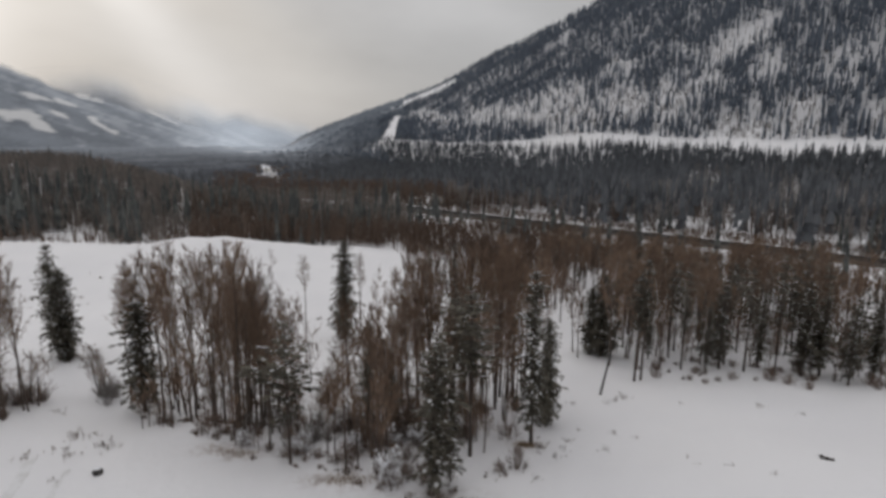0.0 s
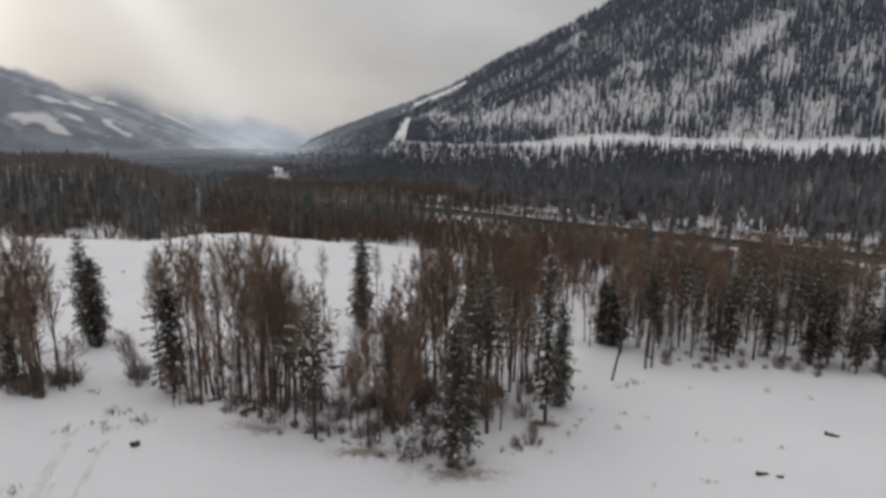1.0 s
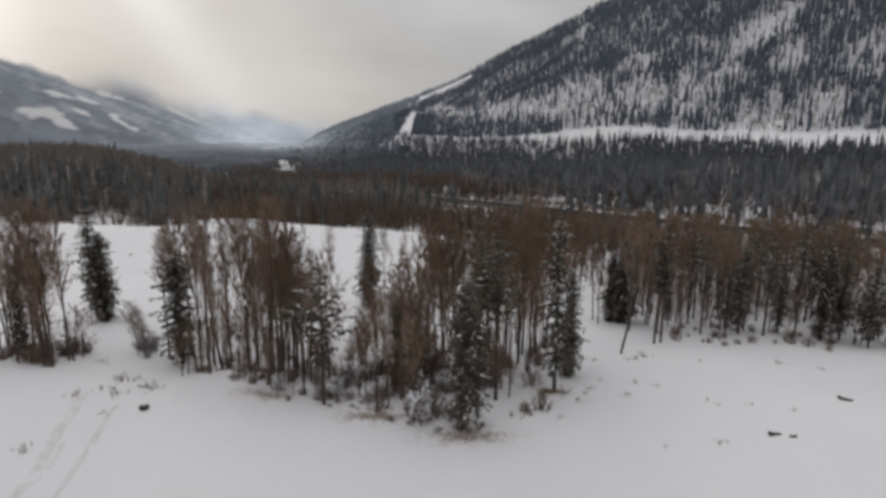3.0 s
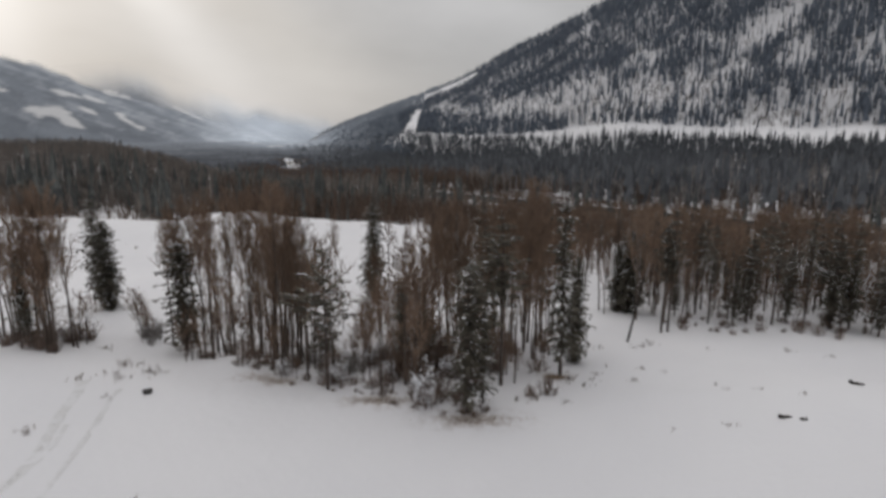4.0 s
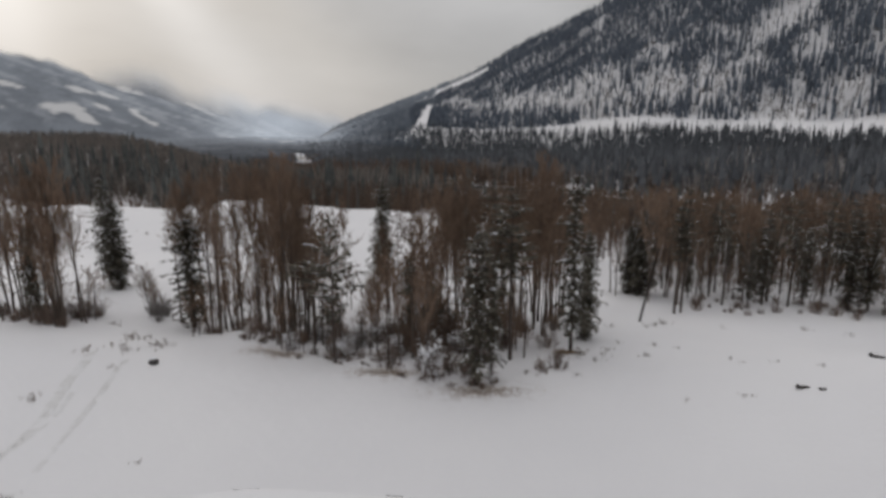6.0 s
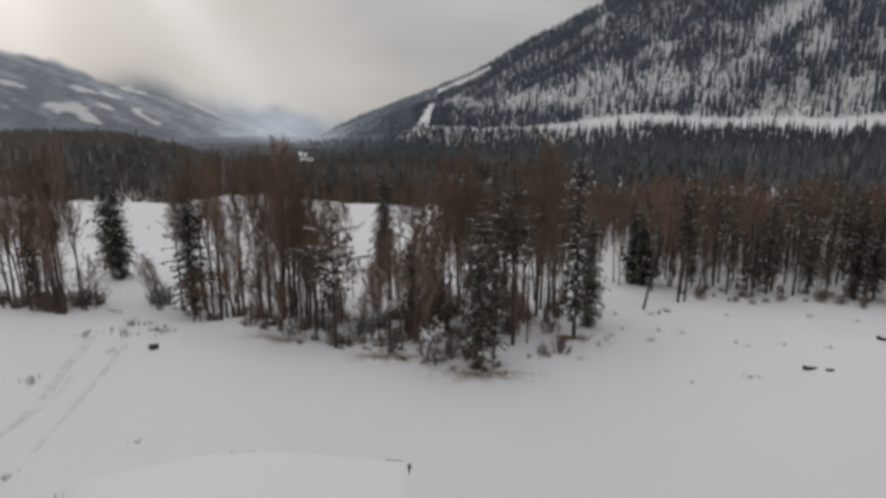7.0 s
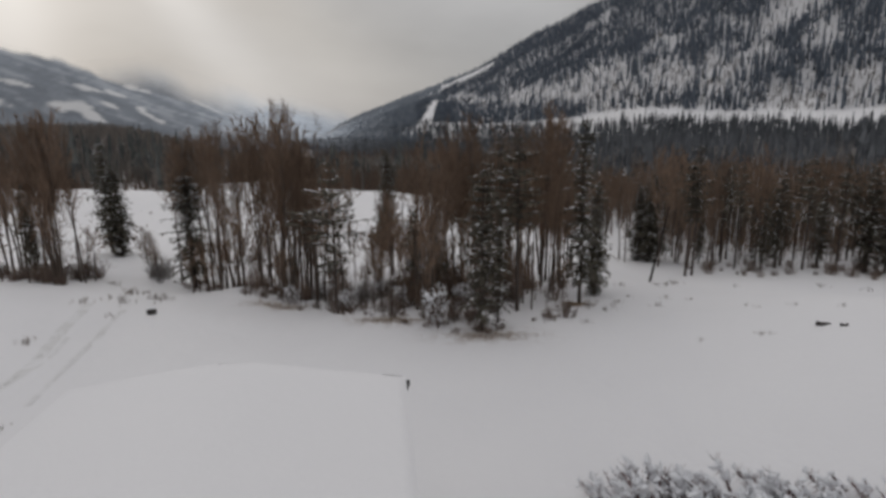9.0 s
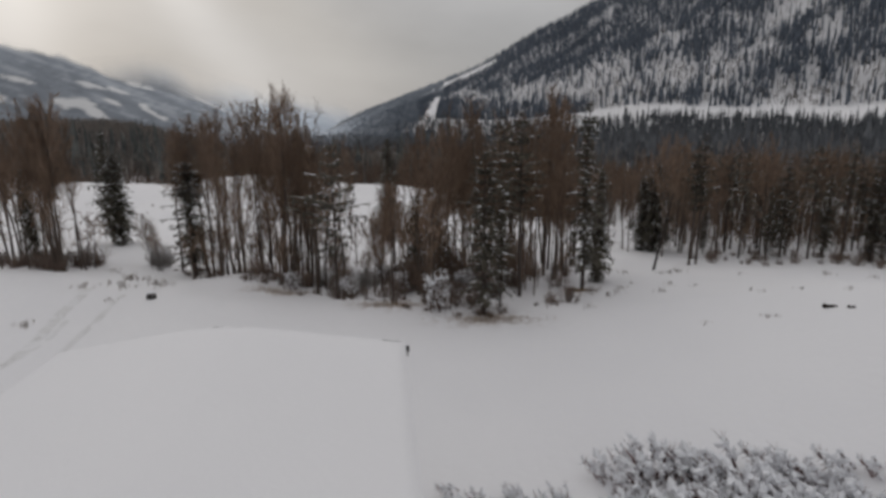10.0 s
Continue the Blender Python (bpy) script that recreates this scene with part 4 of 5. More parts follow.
def flats(x, y, r, b):
    rb = np.interp(b, BASE_B, BASE_R)
    side = road_gap(x, y)
    mound = (x < 6) & (y < 180)
    return (np.abs(side) > 9.5) & ~house_glade(r, b) & ~((side < 0) & (side > -20) & (wobble(x, y, 30, 44) > 0.7)) & ~mound & (r < rb - 170) & ~open_snow(x, y) & ~((b > 17) & (side < -8) & (wobble(x, y, 28, 49) > 0.3)) & ~((b > 26) & (side > 0) & (wobble(x, y, 24, 50) > 0.15)) & ~((r < 152) & (b > 10)) & ~((x > -35) & (x < 42) & (y < 138 + 0.2 * np.abs(x - 10)))


def near_side(x, y, r, b):
    """Brown wood before the road; past it only a thin share on the right."""
    return flats(x, y, r, b) & ((road_gap(x, y) > 0) | (rng.random(len(x)) < 1 - 0.75 * ramp01(b, 1, 7)))


x, y = scatter(rng, 13000, (-24, 46), (132, 330), near_side)
side = road_gap(x, y)
tall = np.where((side > 0) & (side < 80), 0.6 + 0.085 * side, 12.0)
far_bare("flats_wood", rng, x, y, np.minimum(rng.uniform(4, 11.5, len(x)), tall * rng.uniform(0.8, 1.2, len(x))), 13, 0.18, "brown leafless wood on the snowy valley flats")
x, y = scatter(rng, 17000, (-22, 30), (330, 1000), near_side)
far_bare("valley_wood", rng, x, y, low_before_house(x, y, rng.uniform(7, 14, len(x))), 10, 0.30, "brown leafless wood farther up the valley")

# brown brush on the flats behind the grove
x, y = scatter(rng, 4200, (-4, 14), (128, 245), lambda x, y, r, b: (np.abs(road_gap(x, y)) > 9) & (wobble(x, y, 18, 63, 2) > -0.9) & ~((b > 8.5) & (r < 205)))
far_bare("flats_brush", rng, x, y, rng.uniform(1.5, 5.0, len(x)), 10, 0.125, "brown brush on the flats behind the grove", 1.2, 0.05)

x, y = scatter(rng, 1900, (6, 36), (112, 205), lambda x, y, r, b: ((b < 12.2) | (b > 16.8)) & (y > 92) & ((b < 30) | (r < 150)) & (road_gap(x, y) > 9))
far_bare("bank_brush", rng, x, y, rng.uniform(2.0, 5.5, len(x)), 12, 0.09, "brown brush behind the wood along the bank", 1.1, 0.05)

# low willow brush along the road and at the foot of the rise
def roadside(x, y, r, b):
    side = road_gap(x, y)
    return (side > -30) & (side < -8.5) & (wobble(x, y, 22, 61, 2) > -0.55 + 0.02 * (side + 8))


x, y = scatter(rng, 60000, (-14, 46), (150, 420), roadside)
far_bare("roadside_brush", rng, x, y, rng.uniform(0.8, 3.0, len(x)), 9, 0.16, "low brown brush along the road", 1.3, 0.03)
x, y = scatter(rng, 4200, (-50, -6), (190, 290), lambda x, y, r, b: (y > 184) & (wobble(x, y, 30, 62) > -0.5))
far_bare("rise_brush", rng, x, y, rng.uniform(1.5, 5.0, len(x)) * (1 + 0.35 * ramp01(-polar(x, y)[1], 34, 38)), 9, 0.18, "low brush at the foot of the wooded rise", 1.2, 0.03)

# dark conifers below the bench
b = rng.uniform(-19, 41, 33000)
rb = np.interp(b, BASE_B, BASE_R)
r = np.sqrt(rng.uniform(0, 1, 33000) * ((rb - np.interp(b, [-6, 0.3, 12], [5, 8, 26]) * (1 + 0.25 * wobble(b, 0 * b, 5.0, 45, 3))) ** 2 - (0.32 * rb) ** 2) + (0.32 * rb) ** 2)
x, y = ORIGIN[0] + r * np.sin(np.radians(b)), ORIGIN[1] + r * np.cos(np.radians(b))
dip = np.degrees(np.arctan2(28 - ground(x, y), r))
thick = np.interp(dip, [2.4, 3.4, 4.4, 5.4, 7.0, 8.0], [0.98, 0.95, 0.74, 0.52, 0.36, 0.22]) * np.clip(1 + 1.0 * ramp01(dip, 3.2, 4.4) * wobble(x, y, 45, 43), 0.0, 2.0)
thick = thick * (1 - 0.45 * ramp01(b, 17, 24) * ramp01(dip, 2.8, 3.8))
# snowy openings in the belt: bearing, dip, half widths
for ob_b, ob_d, sb, sd in [(23.8, 4.6, 2.2, 1.1), (16.3, 5.9, 1.2, 1.0), (20.2, 5.6, 1.2, 1.0), (30.3, 5.2, 1.3, 1.0), (34.3, 5.7, 1.6, 1.0)]:
    thick = thick * (1 - 0.94 * ramp01(1.4 - np.hypot((b - ob_b) / sb, (dip - ob_d) / sd) + 0.4 * wobble(x, y, 30, 58), 0.0, 0.7))
ok = (rng.random(33000) < thick * 0.55 * ramp01(b, -19, -11)) & (road_gap(x, y) < -14) & (r > 235) & ~house_glade(r, b)
x, y, r, rb = x[ok], y[ok], r[ok], rb[ok]
far_conifers("bench_forest", rng, x, y, rng.uniform(8, 18, len(x)) * np.where(rng.random(len(x)) < 0.12, 1.25, 1.0) + rng.uniform(0, 7, len(x)) * ramp01(rb - r, 60, 160), 0.12, HAZY_FAR_NEEDLE, 5, 4, "dark conifer forest at the foot of the mountain")
x, y = scatter(rng, 9000, (-16, 5), (560, 1500), lambda x, y, r, b: (r < np.interp(b, BASE_B, BASE_R) - 9) & (rng.random(len(x)) < ramp01(b, -16, -9)) & ~house_glade(r, b))
x2, y2 = scatter(rng, 5000, (-13.5, -3.8), (1050, 2300), lambda x, y, r, b: np.abs(r - np.interp(b, BASE_B, BASE_R) + 45) < 75)
x, y = np.concatenate([x, x2]), np.concatenate([y, y2])
far_conifers("foot_forest", rng, x, y, rng.uniform(9, 18, len(x)), 0.13, HAZY_FAR_NEEDLE, 4, 4, "dark conifer forest along the foot of the ridge")
x, y = scatter(rng, 5200, (-15, 1), (560, 1350), lambda x, y, r, b: (r < np.interp(b, BASE_B, BASE_R) - 40) & ~house_glade(r, b))
far_bare("foot_wood", rng, x, y, rng.uniform(7, 13, len(x)), 8, 0.5, "grey-brown leafless trees along the foot of the ridge", material=FROST_TWIG)
x, y = scatter(rng, 11000, (-19, -4.5), (1250, 3300), lambda x, y, r, b: (r > np.interp(b, BASE_B, BASE_R) - 150) & (rng.random(len(x)) < ramp01(b, -16, -8.5)) & ((np.abs(b + 5.75) > 1.1) | (r > 2300)))
far_conifers("ridge_foot_forest", rng, x, y, rng.uniform(12, 22, len(x)), 0.14, HAZY_RIDGE_NEEDLE, 3, 4, "hazy conifer forest low on the far ridge")
x, y = scatter(rng, 7600, (0, 46), (220, 640), lambda x, y, r, b: (r < np.interp(b, BASE_B, BASE_R) - 75) & (road_gap(x, y) < -18) & (wobble(x, y, 50, 57) > -0.15))
far_bare("belt_wood", rng, x, y, rng.uniform(7, 15, len(x)), 9, 0.34, "grey leafless trees among the conifers below the mountain", material=FROST_TWIG)
x, y = scatter(rng, 1100, (-20, 55), (150, 420), lambda x, y, r, b: flats(x, y, r, b) & (wobble(x, y, 70, 46) > 0.1))
far_conifers("flats_conifers", rng, x, y, low_before_house(x, y, rng.uniform(6, 14, len(x))), 0.13, RISE_NEEDLE, 7, 7, "scattered dark conifers on the valley flats")

# wooded rise behind the mound
def rise(x, y, r, b):
    return ~house_glade(r, b) & (r > 205) & (y > 188) & (b < -3 - 0.02 * (r - 200)) & (np.abs(road_gap(x, y)) > 9)


x, y = scatter(rng, 3300, (-52, -4), (205, 470), lambda x, y, r, b: rise(x, y, r, b) & (wobble(x, y, 60, 47) + 0.04 * np.clip(-b - 24, -20, 6) - 0.07 * np.clip(-b - 34, 0, 12) > -0.22) & ~((b > -35.4) & (b < -30.9) & (r < 246)))
far_conifers("rise_forest", rng, x, y, low_before_house(x, y, rng.uniform(6, 14, len(x)) * rng.choice((0.7, 1.0, 1.1, 1.4), len(x)) * (1.0 + 0.35 * wobble(x, y, 35, 48)) * (1 - 0.5 * ramp01(np.hypot(x, y), 270, 380))), 0.13, RISE_NEEDLE, 7, 6, "dark conifer forest on the wooded rise")
x, y = scatter(rng, 10500, (-52, -4), (200, 480), lambda x, y, r, b: rise(x, y, r, b) & ~((b > -35.4) & (b < -30.9) & (r < 246)))
far_bare("rise_wood", rng, x, y, low_before_house(x, y, rng.uniform(4, 11.5, len(x)) * (1 - 0.25 * ramp01(np.hypot(x, y), 290, 400))), 9, 0.20, "brown leafless trees along the edge of the rise", material=RISE_TWIG)
x, y = scatter(rng, 4600, (-46, -25), (225, 430), lambda x, y, r, b: (y > 190) & ~((b > -35.4) & (b < -30.9) & (r < 246)))
far_bare("rise_thicket", rng, x, y, rng.uniform(4, 9, len(x)), 9, 0.22, "grey-brown leafless trees filling the wooded rise", material=RISE_TWIG)


def valley_keep(x, y, r, b):
    glade = house_glade(r, b)
    lone = (np.abs(b + 25.0) < 0.5) & (r > 560) & (r < 680)
    return (b < -6 - 0.004 * r) & ~glade & ~lone & ((b < -27) | (rng.random(len(x)) < 0.5))


x, y = scatter(rng, 6500, (-50, -5), (430, 1250), valley_keep)
far_conifers("valley_forest", rng, x, y, low_before_house(x, y, rng.uniform(8, 17, len(x)) * (1 - 0.45 * ramp01(-polar(x, y)[1], 22, 27) * (1 - ramp01(np.hypot(x, y), 600, 800)))), 0.16, HAZY_FAR_NEEDLE, 5, 4, "dark conifer forest filling the valley")


# trees on the mountain: thick on the ribs, thin on the snowy scars
def mountain_trees(n):
    b = np.where(rng.random(n) < 0.2, rng.uniform(-19, -3, n), rng.uniform(-19, 40, n))
    rb, rc = np.interp(b, BASE_B, BASE_R), np.interp(b, CREST_B, CREST_R)
    low = np.where(b < -5.6, rb - 200, rb + 5)
    r = np.sqrt(rng.uniform(0, 1, n) * ((rc + 25) ** 2 - low ** 2) + low ** 2)
    q = (r - rb) / (rc - rb)
    x, y = ORIGIN[0] + r * np.sin(np.radians(b)), ORIGIN[1] + r * np.cos(np.radians(b))
    e = np.degrees(np.arctan2(ground(x, y) - 15.3, r))
    pale = paleness(x, y, b, e)
    density = (0.78 + 0.2 * ramp01(-b, 3, 7)) * ramp01(b, -16, -9) + 0.16 * wobble(x, y, 260, 51, 2) + 0.20 * wobble(x, y, 75, 55, 2) - 1.35 * pale * (1 + 0.6 * wobble(x, y, 55, 52, 2))
    density = np.where((q < 0.05) & (b > -8) & (b < 9), 1.0, density)
    scar, strip = cleared(b, e, q)
    strip = strip & (rng.random(n) < 0.95)
    gap = (b > -5.4) & (b < -4.4) & (q > 0.83)
    keep = (rng.random(n) < np.clip(density, 0.10, 1) * ramp01(b, -17, -11)) & ~scar & ~strip & ~gap
    return x[keep], y[keep]


def mountain_brush(n):
    b = rng.uniform(-3, 43, n)
    rb = np.interp(b, BASE_B, BASE_R)
    r = rb + 8 + rng.uniform(0, 1, n) ** 1.5 * 0.5 * (np.interp(b, CREST_B, CREST_R) - rb)
    x, y = ORIGIN[0] + r * np.sin(np.radians(b)), ORIGIN[1] + r * np.cos(np.radians(b))
    pale = paleness(x, y, b, np.degrees(np.arctan2(ground(x, y) - 15.3, r)))
    ok = rng.random(n) < 0.12 + 0.8 * pale
    return x[ok], y[ok]


x, y = mountain_trees(57000)
heights = rng.uniform(13, 26, len(x)) * np.where(rng.random(len(x)) < 0.3, 0.6, 1.0)
near = np.hypot(x, y) < 2500 + 500 * rng.random(len(x))
far_conifers("mountain_forest", rng, x[near], y[near], heights[near], 0.100, HAZY_HILL_NEEDLE, 3, 4, "snow-dusted conifer forest on the mountainside")
far_conifers("ridge_forest", rng, x[~near], y[~near], heights[~near], 0.115, HAZY_RIDGE_NEEDLE, 3, 4, "hazy conifer forest on the far ridge")


x, y = mountain_brush(9000)
far_bare("mountain_brush", rng, x, y, rng.uniform(6, 13, len(x)), 6, 0.55, "grey leafless trees on the open snowy slopes", 0.8, 0.15, RISE_TWIG)
# trees round the far farm
x, y = scatter(rng, 900, (-20.5, -13.5), (1040, 1420), lambda x, y, r, b: ((np.abs(b + 17.4) > 0.45) | (r > 1240)) & (wobble(x, y, 35, 37) > -0.6))
far_bare("farm_trees", rng, x, y, rng.uniform(5, 11, len(x)), 9, 0.7, "leafless trees round the far farm")
x, y = scatter(rng, 420, (-20.5, -13.5), (1040, 1420), lambda x, y, r, b: (np.abs(b + 17.4) > 0.5) & (wobble(x, y, 40, 38) > -0.2))
far_conifers("farm_conifers", rng, x, y, rng.uniform(5, 13, len(x)), 0.14, HAZY_FAR_NEEDLE, 5, 4, "conifers round the far farm")


# ---- road across the flats ----
def build_road():
    n = 120
    d = (ROAD_B - ROAD_A) / np.linalg.norm(ROAD_B - ROAD_A)
    side = np.array([-d[1], d[0]])
    offs = np.array([-9.6, -6.4, -5.4, 0.0, 5.4, 6.4, 9.6])
    lift = np.array([-0.9, 0.75, 0.95, 1.05, 0.95, 0.75, -0.9])
    s = np.linspace(0, 1, n)
    mid = ROAD_A + np.outer(s, ROAD_B - ROAD_A)
    level = ground(mid[:, 0], mid[:, 1])
    level = np.convolve(np.pad(level, 6, mode="edge"), np.ones(13) / 13, "valid")
    v = np.concatenate([mid[:, None] + offs[None, :, None] * side, (level[:, None] + lift[None])[..., None]], -1)
    i, j = np.meshgrid(np.arange(n - 1), np.arange(6), indexing="ij")
    a = (i * 7 + j).reshape(-1)
    quads = np.stack([a, a + 1, a + 8, a + 7], -1)
    lane = (j.reshape(-1) >= 2) & (j.reshape(-1) <= 3)
    road = new("road", mesh_of("road", v.reshape(-1, 3), quads[lane], ASPHALT))
    tagged(road, "straight wet dark asphalt road across the snowy flats", "road", kind="structure")
    bank = new("road_verge", mesh_of("road_verge", v.reshape(-1, 3), quads[~lane], VERGE))
    tagged(bank, "snowy shoulders of the raised road", "road verge", kind="structure")


build_road()


# ---- small things on the field ----
def lump(name, seed, size, material, rough=0.25):
    bm = bmesh.new()
    bmesh.ops.create_icosphere(bm, subdivisions=2, radius=1.0)
    r = random.Random(seed)
    k = Vector((r.uniform(0, 50), r.uniform(0, 50), 0))
    for v in bm.verts:
        v.co *= 1 + rough * noise.noise(v.co * 1.4 + k)
        v.co = Vector((v.co.x * size[0], v.co.y * size[1], max(v.co.z, -0.55) * size[2]))
    me = bpy.data.meshes.new(name)
    bm.to_mesh(me)
    bm.free()
    me.materials.append(material)
    return me


def field_rock(x, y, size, seed, turn, label):
    ob = thing("rock", pose(x, y, at_ground(x, y) + 0.3 * size[2], 0, 0, turn), label, "rock")
    part("stone", lump("stone", seed, size, ROCK), ob)
    part("snow", lump("stone_snow", seed + 1, (size[0] * 0.7, size[1] * 0.7, size[2] * 0.25), BOUGH_SNOW), ob, "thin cap of snow").location.z = size[2] * 0.95
    return ob


field_rock(-27.9, 50.0, (0.42, 0.36, 0.36), 3, 20, "square dark rock half buried in the snow")


def field_log(x, y, length, radius, turn, seed, label):
    rs = np.random.default_rng(seed)
    log = Shape()
    u = np.linspace(-0.5, 0.5, 9)
    pts = np.stack([u * length, 0.06 * length * np.sin(u * 5) + rs.normal(0, 0.02, 9), rs.normal(0, 0.03, 9) + radius * 0.6], -1)
    log.tube(pts, radius * (1.0 - 0.5 * (u + 0.5)) * rs.uniform(0.85, 1.1, 9), 8)
    ob = thing("fallen_log", pose(x, y, at_ground(x, y), 0, 0, turn), label, "log")
    part("stem", log.mesh("stem", WET_LOG), ob)
    for k in range(2):
        stub = Shape()
        o = pts[2 + 3 * k]
        a = rs.uniform(0.3, 2.8)
        e = o + np.array([rs.uniform(-0.2, 0.2), math.cos(a) * 0.4, math.sin(a) * 0.12]) * rs.uniform(0.6, 1.2)
        stub.tube([o, (o + e) / 2 + [0, 0, 0.03], e], [radius * 0.35, radius * 0.25, radius * 0.1], 5)
        part("branch_stub", stub.mesh("branch_stub", WET_LOG), ob)
    return ob


field_log(23.6, 43.75, 0.9, 0.15, -12, 1, "short dark log lying on the snowy knoll")
field_log(24.6, 43.15, 0.42, 0.11, -30, 2, "broken end of a dark log on the snow")
field_log(32.5, 49.8, 1.0, 0.16, -35, 3, "dark weathered log on the snowy knoll")


def leaning_pole():
    p = Shape()
    p.tube([(0, 0, -0.4), (0.66, 0.2, 3.0), (1.30, 0.4, 6.2), (1.85, 0.5, 9.0)], [0.15, 0.13, 0.11, 0.07], 7)
    ob = thing("leaning_snag", pose(19.75, 71.8, at_ground(19.75, 71.8)), "dead branchless trunk leaning out of the snow", "dead tree")
    part("trunk", p.mesh("snag_trunk", WET_LOG), ob)


leaning_pole()


def shrub_mesh(name, seed, height, stems, spread, width=0.028, material=None, foot=0.45):
    rs = np.random.default_rng(seed)
    s = Shape()
    roots, tips = [], []
    for k in range(stems):
        a, t = rs.uniform(0, 6.28), rs.uniform(0.1, 1.0)
        h = height * rs.uniform(0.6, 1.1)
        e = np.array([math.cos(a) * t * spread, math.sin(a) * t * spread, h])
        h = h * (1.15 - 0.6 * t * t)
        e[2] = h
        o = e * [foot, foot, 0] - [0, 0, 0.1]
        m = o + (e - o) * 0.5 + rs.normal(0, 0.05, 3) * height
        s.tube([o, m, e], [width, width * 0.7, width * 0.3], 3)
        for _ in range(7):
            g = rs.uniform(0.25, 1)
            q = o + (e - o) * g
            d = rs.normal(0, 0.5, 3) + [math.cos(a) * 0.3, math.sin(a) * 0.3, 0.7]
            roots.append(q)
            tips.append(q + d / np.linalg.norm(d) * height * rs.uniform(0.18, 0.4))
    s.slivers(roots, tips, rs.uniform(0.7, 1.4, len(roots)) * width * 1.3, rs)
    return s.mesh(name, material or SHRUB)


SHRUBS = [shrub_mesh("shrub", 301 + k, h, n, sp, foot=1.0 if h < 0.7 else 0.6) for k, (h, n, sp) in enumerate([(1.0, 18, 0.6), (1.5, 22, 0.8), (0.6, 16, 0.6), (2.2, 30, 1.1)])]


def shrub(x, y, size, k, label="leafless reddish-brown shrub in the snow", group="shrubs along the bank", squat=0.75):
    ob = thing("shrub", pose(x, y, at_ground(x, y), 0, 0, (x * 77 + y * 31) % 360) @ Matrix.Diagonal((size * 1.2, size * 1.2, size * squat, 1)), label, "shrub", group)
    tagged(part("crown", SHRUBS[k], ob), kind="stuff")
    return ob


FROSTED = [shrub_mesh("frosted_shrub", 311 + k, 1.5, 20, sp, 0.022, FROST_TWIG) for k, sp in enumerate((0.9, 1.2))]


def frosted_shrub(x, y, size, k, group="frosted shrubs of the grove"):
    ob = thing("frosted_shrub", pose(x, y, at_ground(x, y), 0, 0, (x * 53 + y * 19) % 360) @ Matrix.Scale(size, 4), "leafless grey shrub rimed with frost in the snow", "shrub", group)
    tagged(part("crown", FROSTED[k], ob), kind="stuff")


brush = random.Random(23)
# thicket at the foot of the grove
EDGE = [(-35, 65.5), (-31, 64), (-25, 60), (-20, 56), (-14, 52), (-8, 49.5), (-3, 47.5), (1, 46.6), (5, 49), (8, 54), (11, 58)]
for k in range(120):
    i = brush.randrange(len(EDGE) - 1)
    f = brush.random()
    x = EDGE[i][0] * (1 - f) + EDGE[i + 1][0] * f + brush.gauss(0, 1.0)
    y = EDGE[i][1] * (1 - f) + EDGE[i + 1][1] * f + abs(brush.gauss(0, 2.4)) + 0.3
    if x < 3.5:
        shrub(x, y, brush.uniform(0.45, 1.0), brush.choice((0, 2, 1, 2, 2)), squat=0.5)
    elif k % 3 == 0:
        shrub(x, y, brush.uniform(0.35, 0.55), 2, squat=0.5)
for k in range(90):
    x, y = brush.uniform(-30, 10), brush.uniform(50, 74)
    if y > 49 + 0.35 * abs(x) and (x > -8 or k % 2):
        shrub(x, y, brush.uniform(0.7, 1.3), brush.choice((1, 1, 3, 0)), group="undergrowth of the grove")
# brown brush in the heart of the grove and frosted brush at its open side
for k in range(12):
    shrub(brush.uniform(-9.5, -1.5), brush.uniform(54, 64), brush.uniform(0.9, 1.6), brush.choice((1, 3, 1)), "tall brown leafless brush among the trunks", "tall brush of the grove", 1.1)
for k in range(22):
    x = brush.uniform(-19, -8.5)
    frosted_shrub(x, 50.5 - 0.40 * (x + 4) + brush.uniform(3.5, 13), brush.uniform(0.9, 1.6), k % 2)
# undergrowth of the left-hand aspens and the brush between the spruces
for k in range(34):
    shrub(brush.uniform(-60, -43), brush.uniform(60.0, 67), brush.uniform(0.9, 1.5), brush.choice((1, 1, 3, 0)), "grey-brown leafless thicket under the aspens", "thicket under the aspens", 0.8)
for k in range(6):
    frosted_shrub(-38.4 + brush.gauss(0, 0.7), 68.4 + brush.gauss(0, 1.0), brush.uniform(1.0, 1.7), k % 2, "brush beside the spruce")
for x, y, h, tip in [(-38.9, 68.4, 5.6, -9), (-38.2, 69.0, 4.4, -14), (-37.8, 68.2, 3.6, -6), (-39.4, 69.6, 4.8, -4)]:
    plant("leaning_sapling", SMALL_BARE[1], x, y, h, "thin leafless sapling leaning over the brush", "sapling", "leaning saplings", 0, 1.0, 5.0, tilt=(0, tip))
# lone tufts on the open snow
WEED = [shrub_mesh("weed", 331 + k, 0.55, n, sp, 0.020, WEED_TWIG, 1.0) for k, (n, sp) in enumerate([(9, 0.7), (14, 0.9), (7, 0.5)])]


def weed(x, y, size, k, label="small tuft of dead weeds poking through snow", group="weeds on the field"):
    ob = thing("weed_tuft", pose(x, y, at_ground(x, y), 0, 0, (x * 77 + y * 31) % 360) @ Matrix.Diagonal((size * 1.3, size, size * 0.7, 1)), label, "weeds", group)
    tagged(part("tuft", WEED[k], ob), kind="stuff")


